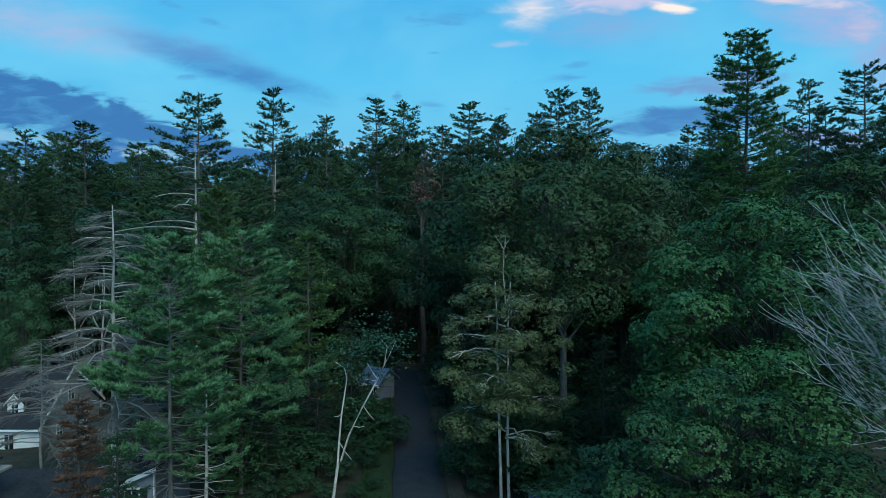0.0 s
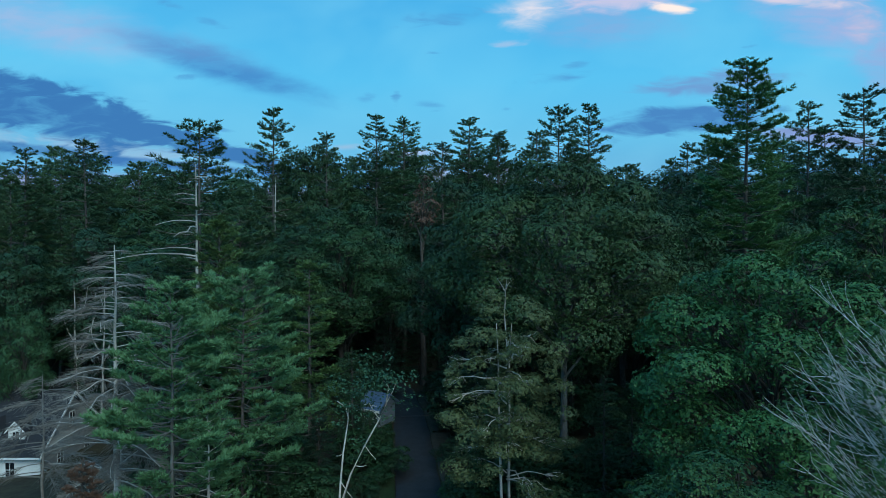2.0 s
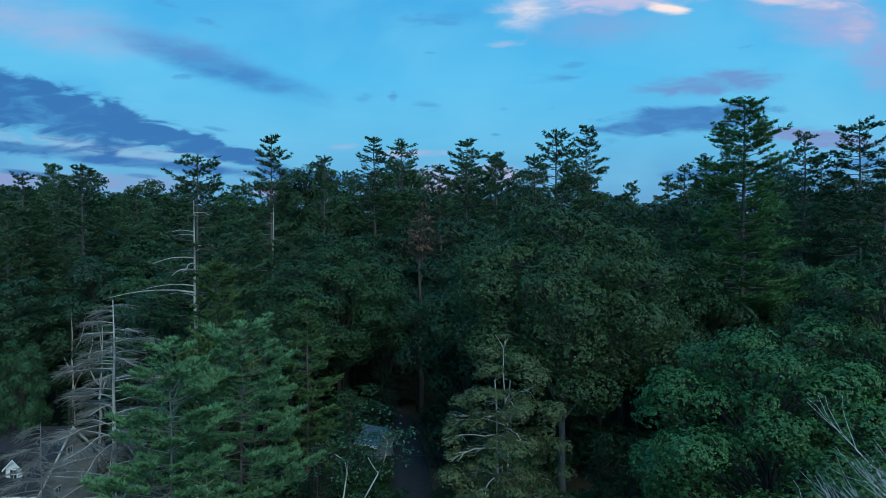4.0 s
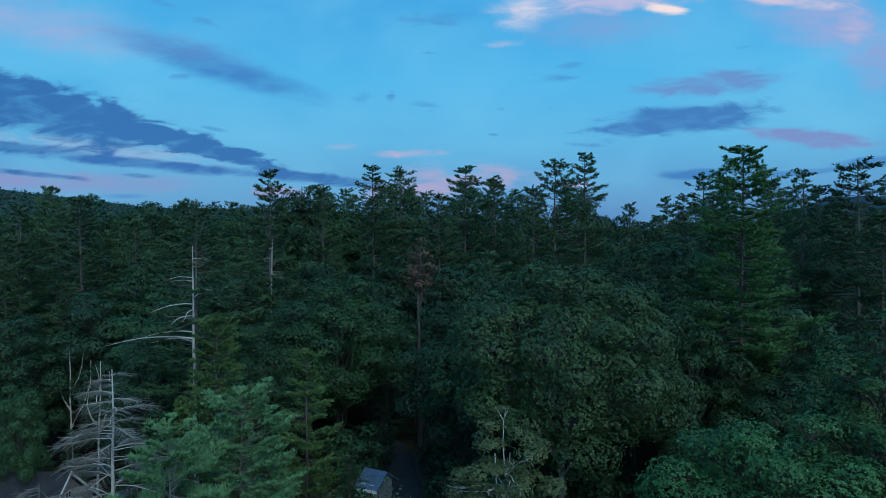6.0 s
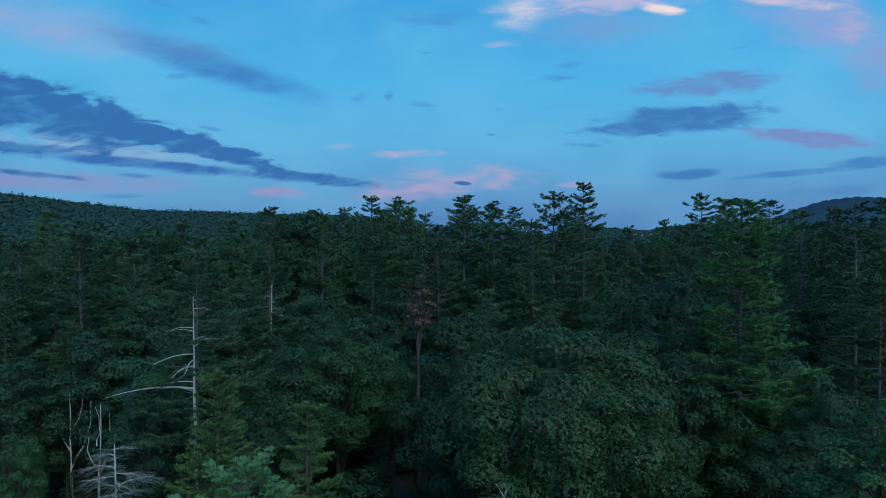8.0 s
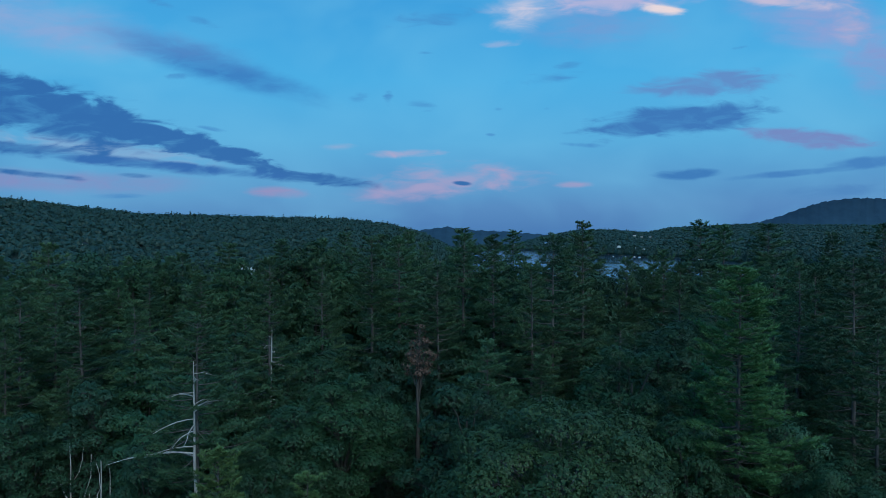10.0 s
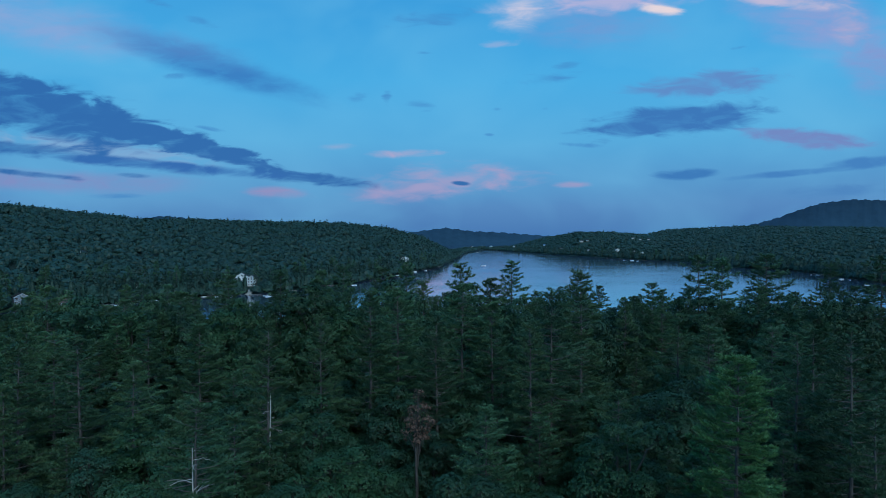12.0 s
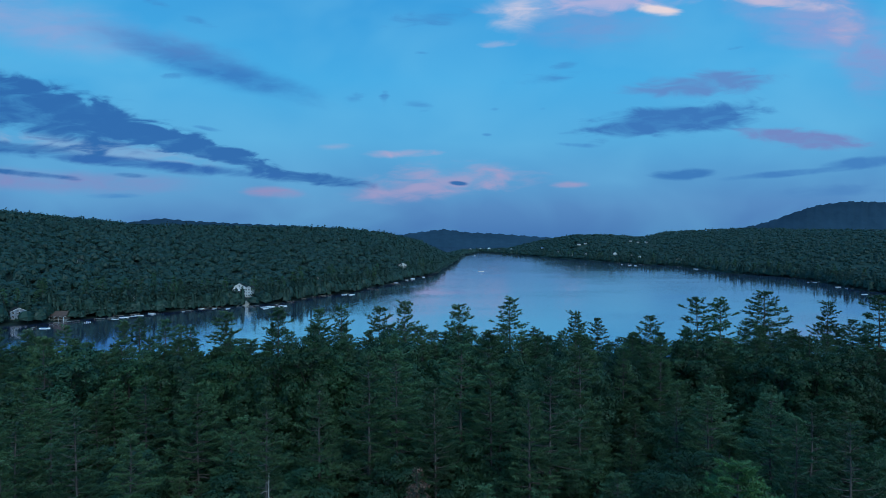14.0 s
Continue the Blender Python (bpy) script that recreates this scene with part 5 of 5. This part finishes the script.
def shed():
    ob = house("shed", 1.9, 3.0, 2.2, 1.0, M_BLUESIDE, M_METAL, "blue-grey shed with a pale metal roof beside the lane", 1, "x", False, 2)
    x, y = -7.3, 62.5
    ob.matrix_basis = Matrix.Translation((x, y, float(ground_z(x, y)) - .2)) @ Matrix.Rotation(-.5, 4, "Z")
    note(x, y + 2, 5)


shed()


def utility_box():
    ob = new("utility_box")
    tagged(ob, "pale metal utility box standing beside the lane", "utility box")
    x, y = 5.6, 38.2
    g = float(ground_z(x, y))
    box("body", x - .36, x + .36, y - .3, y + .3, g - .1, g + 1.12, M_METAL, ob, "", .02)
    box("lid", x - .41, x + .41, y - .35, y + .35, g + 1.125, g + 1.24, M_TRIM, ob, "", .02)
    box("latch", x - .05, x + .05, y - .345, y - .31, g + .65, g + .8, M_SHINGLE, ob)


utility_box()


def cable(a, b, sag, label="thin black overhead cable across the lane"):
    s_ = np.linspace(0, 1, 25)[:, None]
    pts = np.array(a) * (1 - s_) + np.array(b) * s_ - np.array([0, 0, sag]) * 4 * s_ * (1 - s_)
    ob = new("cable", mesh_of("cable", *tubes([(pts, np.full(25, .018))], 4), [M_SHINGLE], smooth=True))
    return tagged(ob, label, "cable", "cables across the lane")


cable((-12, 57, 9.2), (5, 59, 8.6), .5)
cable((-12, 53, 7.8), (5, 55, 7.4), .4)


def grass(name, seed, count, x0, x1, y0, y1, label):
    rng = np.random.default_rng(seed)
    y = rng.uniform(y0, y1, count)
    x = lane_x(y) + rng.uniform(x0, x1, count)
    c = np.stack([x, y, ground_z(x, y) + .04], -1)
    up = np.tile([0, 0, 1.0], (count, 1))
    v, f = blades(rng, c, up, 2, .22, .05, .6)
    tagged(new(name, mesh_of(name, v, f, [M_LEAF])), label, "grass", kind="stuff")


grass("grass", 91, 9000, -3.9, -1.9, 28, 70, "short green grass on the verge")

# undergrowth along the lane and under the crowns
for px, py, d, wd in ((1070, 590, 38, 1.0), (620, 560, 52, 1), (560, 640, 46, 1.0), (500, 600, 48, 1), (470, 700, 43, .9), (790, 560, 62, 1), (680, 520, 74, 1.1), (840, 560, 56, 1), (1120, 600, 40, 1), (690, 470, 82, 1.1), (740, 500, 84, 1.1),
                      (652, 668, 51, .8), (625, 640, 55, 1), (600, 690, 49, .9), (60, 560, 72, 1.2), (130, 590, 70, 1.2), (20, 520, 76, 1.2), (230, 600, 62, 1.1), (280, 560, 66, 1.1), (180, 540, 74, 1.2), (330, 700, 46, .9), (400, 690, 44, 1), (250, 660, 50, 1), (640, 655, 50, .45), (520, 660, 50, 1.1), (545, 700, 47, 1), (440, 640, 50, 1.1), (380, 660, 49, 1)):
    add(HEMLOCKS[rnd.randrange(2)], 14, px, py, d, wd)
for k in range(44):
    y = rnd.uniform(40, 72)
    x = rnd.uniform(-.45 * y, .62 * y)
    if -3.6 < x - float(lane_x(y)) < 4.0 or x < -15 or (-11 < x < -3 and y < 52):
        continue
    plant(SHRUBS[k % 2], 6, x, y, float(ground_z(x, y)) + rnd.uniform(3, 8.5), rnd.uniform(0, 6.28), rnd.uniform(.9, 1.4))

for k in range(75):
    y = rnd.uniform(74, 185)
    x = rnd.uniform(-.75 * y, .75 * y)
    if float(ground_z(x, y)) > .8 and abs(x - float(lane_x(y))) > 4:
        plant(HEMLOCKS_FAR[k % 2], 14, x, y, float(ground_z(x, y)) + rnd.uniform(9, 17), rnd.uniform(0, 6.28), 1.2)

for px, py, d in ((640, 672, 59), (672, 700, 57), (655, 735, 56), (870, 720, 44), (930, 740, 42), (960, 700, 46), (1000, 720, 44), (1050, 700, 42), (1090, 720, 40), (1130, 690, 43), (1040, 790, 36), (940, 800, 40), (1080, 780, 38), (890, 800, 42), (1120, 800, 34), (560, 760, 44), (600, 800, 43), (640, 770, 46), (520, 740, 45), (668, 760, 48), (480, 780, 43), (800, 780, 44), (830, 760, 42), (850, 830, 40), (790, 720, 52), (980, 760, 38), (1010, 820, 36), (645, 700, 57), (694, 724, 50), (640, 690, 50), (676, 742, 52), (655, 800, 45), (664, 840, 41), (630, 850, 40), (570, 850, 40), (535, 820, 41), (500, 840, 40), (440, 800, 42), (460, 840, 39), (400, 830, 40)):
    x = spot(px, d)
    plant(SHRUBS[px % 2], 6, x, d, top_z(py, d), rnd.uniform(0, 6.28), 1.3)

# the rest of the wood
for gy in np.arange(54, 196, 7.3):
    for gx in np.arange(-.78 * gy - 8, .78 * gy + 8, 7.3):
        x, y = gx + rnd.uniform(-2.6, 2.6), gy + rnd.uniform(-2.6, 2.6)
        if abs(x - float(lane_x(y)) + .5) < 4.5 and y < 90 or any((x - a) ** 2 + (y - b) ** 2 < r * r for a, b, r in HEROES):
            continue
        if float(ground_z(x, y)) < .5 or (x < -20 and y < 69) or (abs(x - 16) < 9 and y < 60):
            continue
        far = y > 76
        if rnd.random() < (.49 if far else .3):
            H = rnd.uniform(29, 36.5) if y > 130 else rnd.uniform(25, 36) if y > 100 else rnd.uniform(22, 32)
            plant((PINES_FAR if far else PINES)[rnd.randrange(4)], 30, x, y, H, rnd.uniform(0, 6.28), rnd.uniform(.8, 1.1))
        else:
            H = rnd.uniform(26, 32) if y > 130 else rnd.uniform(21, 29) if far else rnd.uniform(18, 25)
            plant((OAKS_FAR if y > 64 else OAKS)[rnd.randrange(3)], 22, x, y, H, rnd.uniform(0, 6.28), rnd.uniform(.8, 1.05))
for proto in PINES + PINES_FAR + PINES_SHORE + OAKS + OAKS_FAR + OAKS_LIT + SHRUBS + HEMLOCKS + HEMLOCKS_FAR:
    for o in (*proto.children_recursive, proto):
        bpy.data.objects.remove(o)
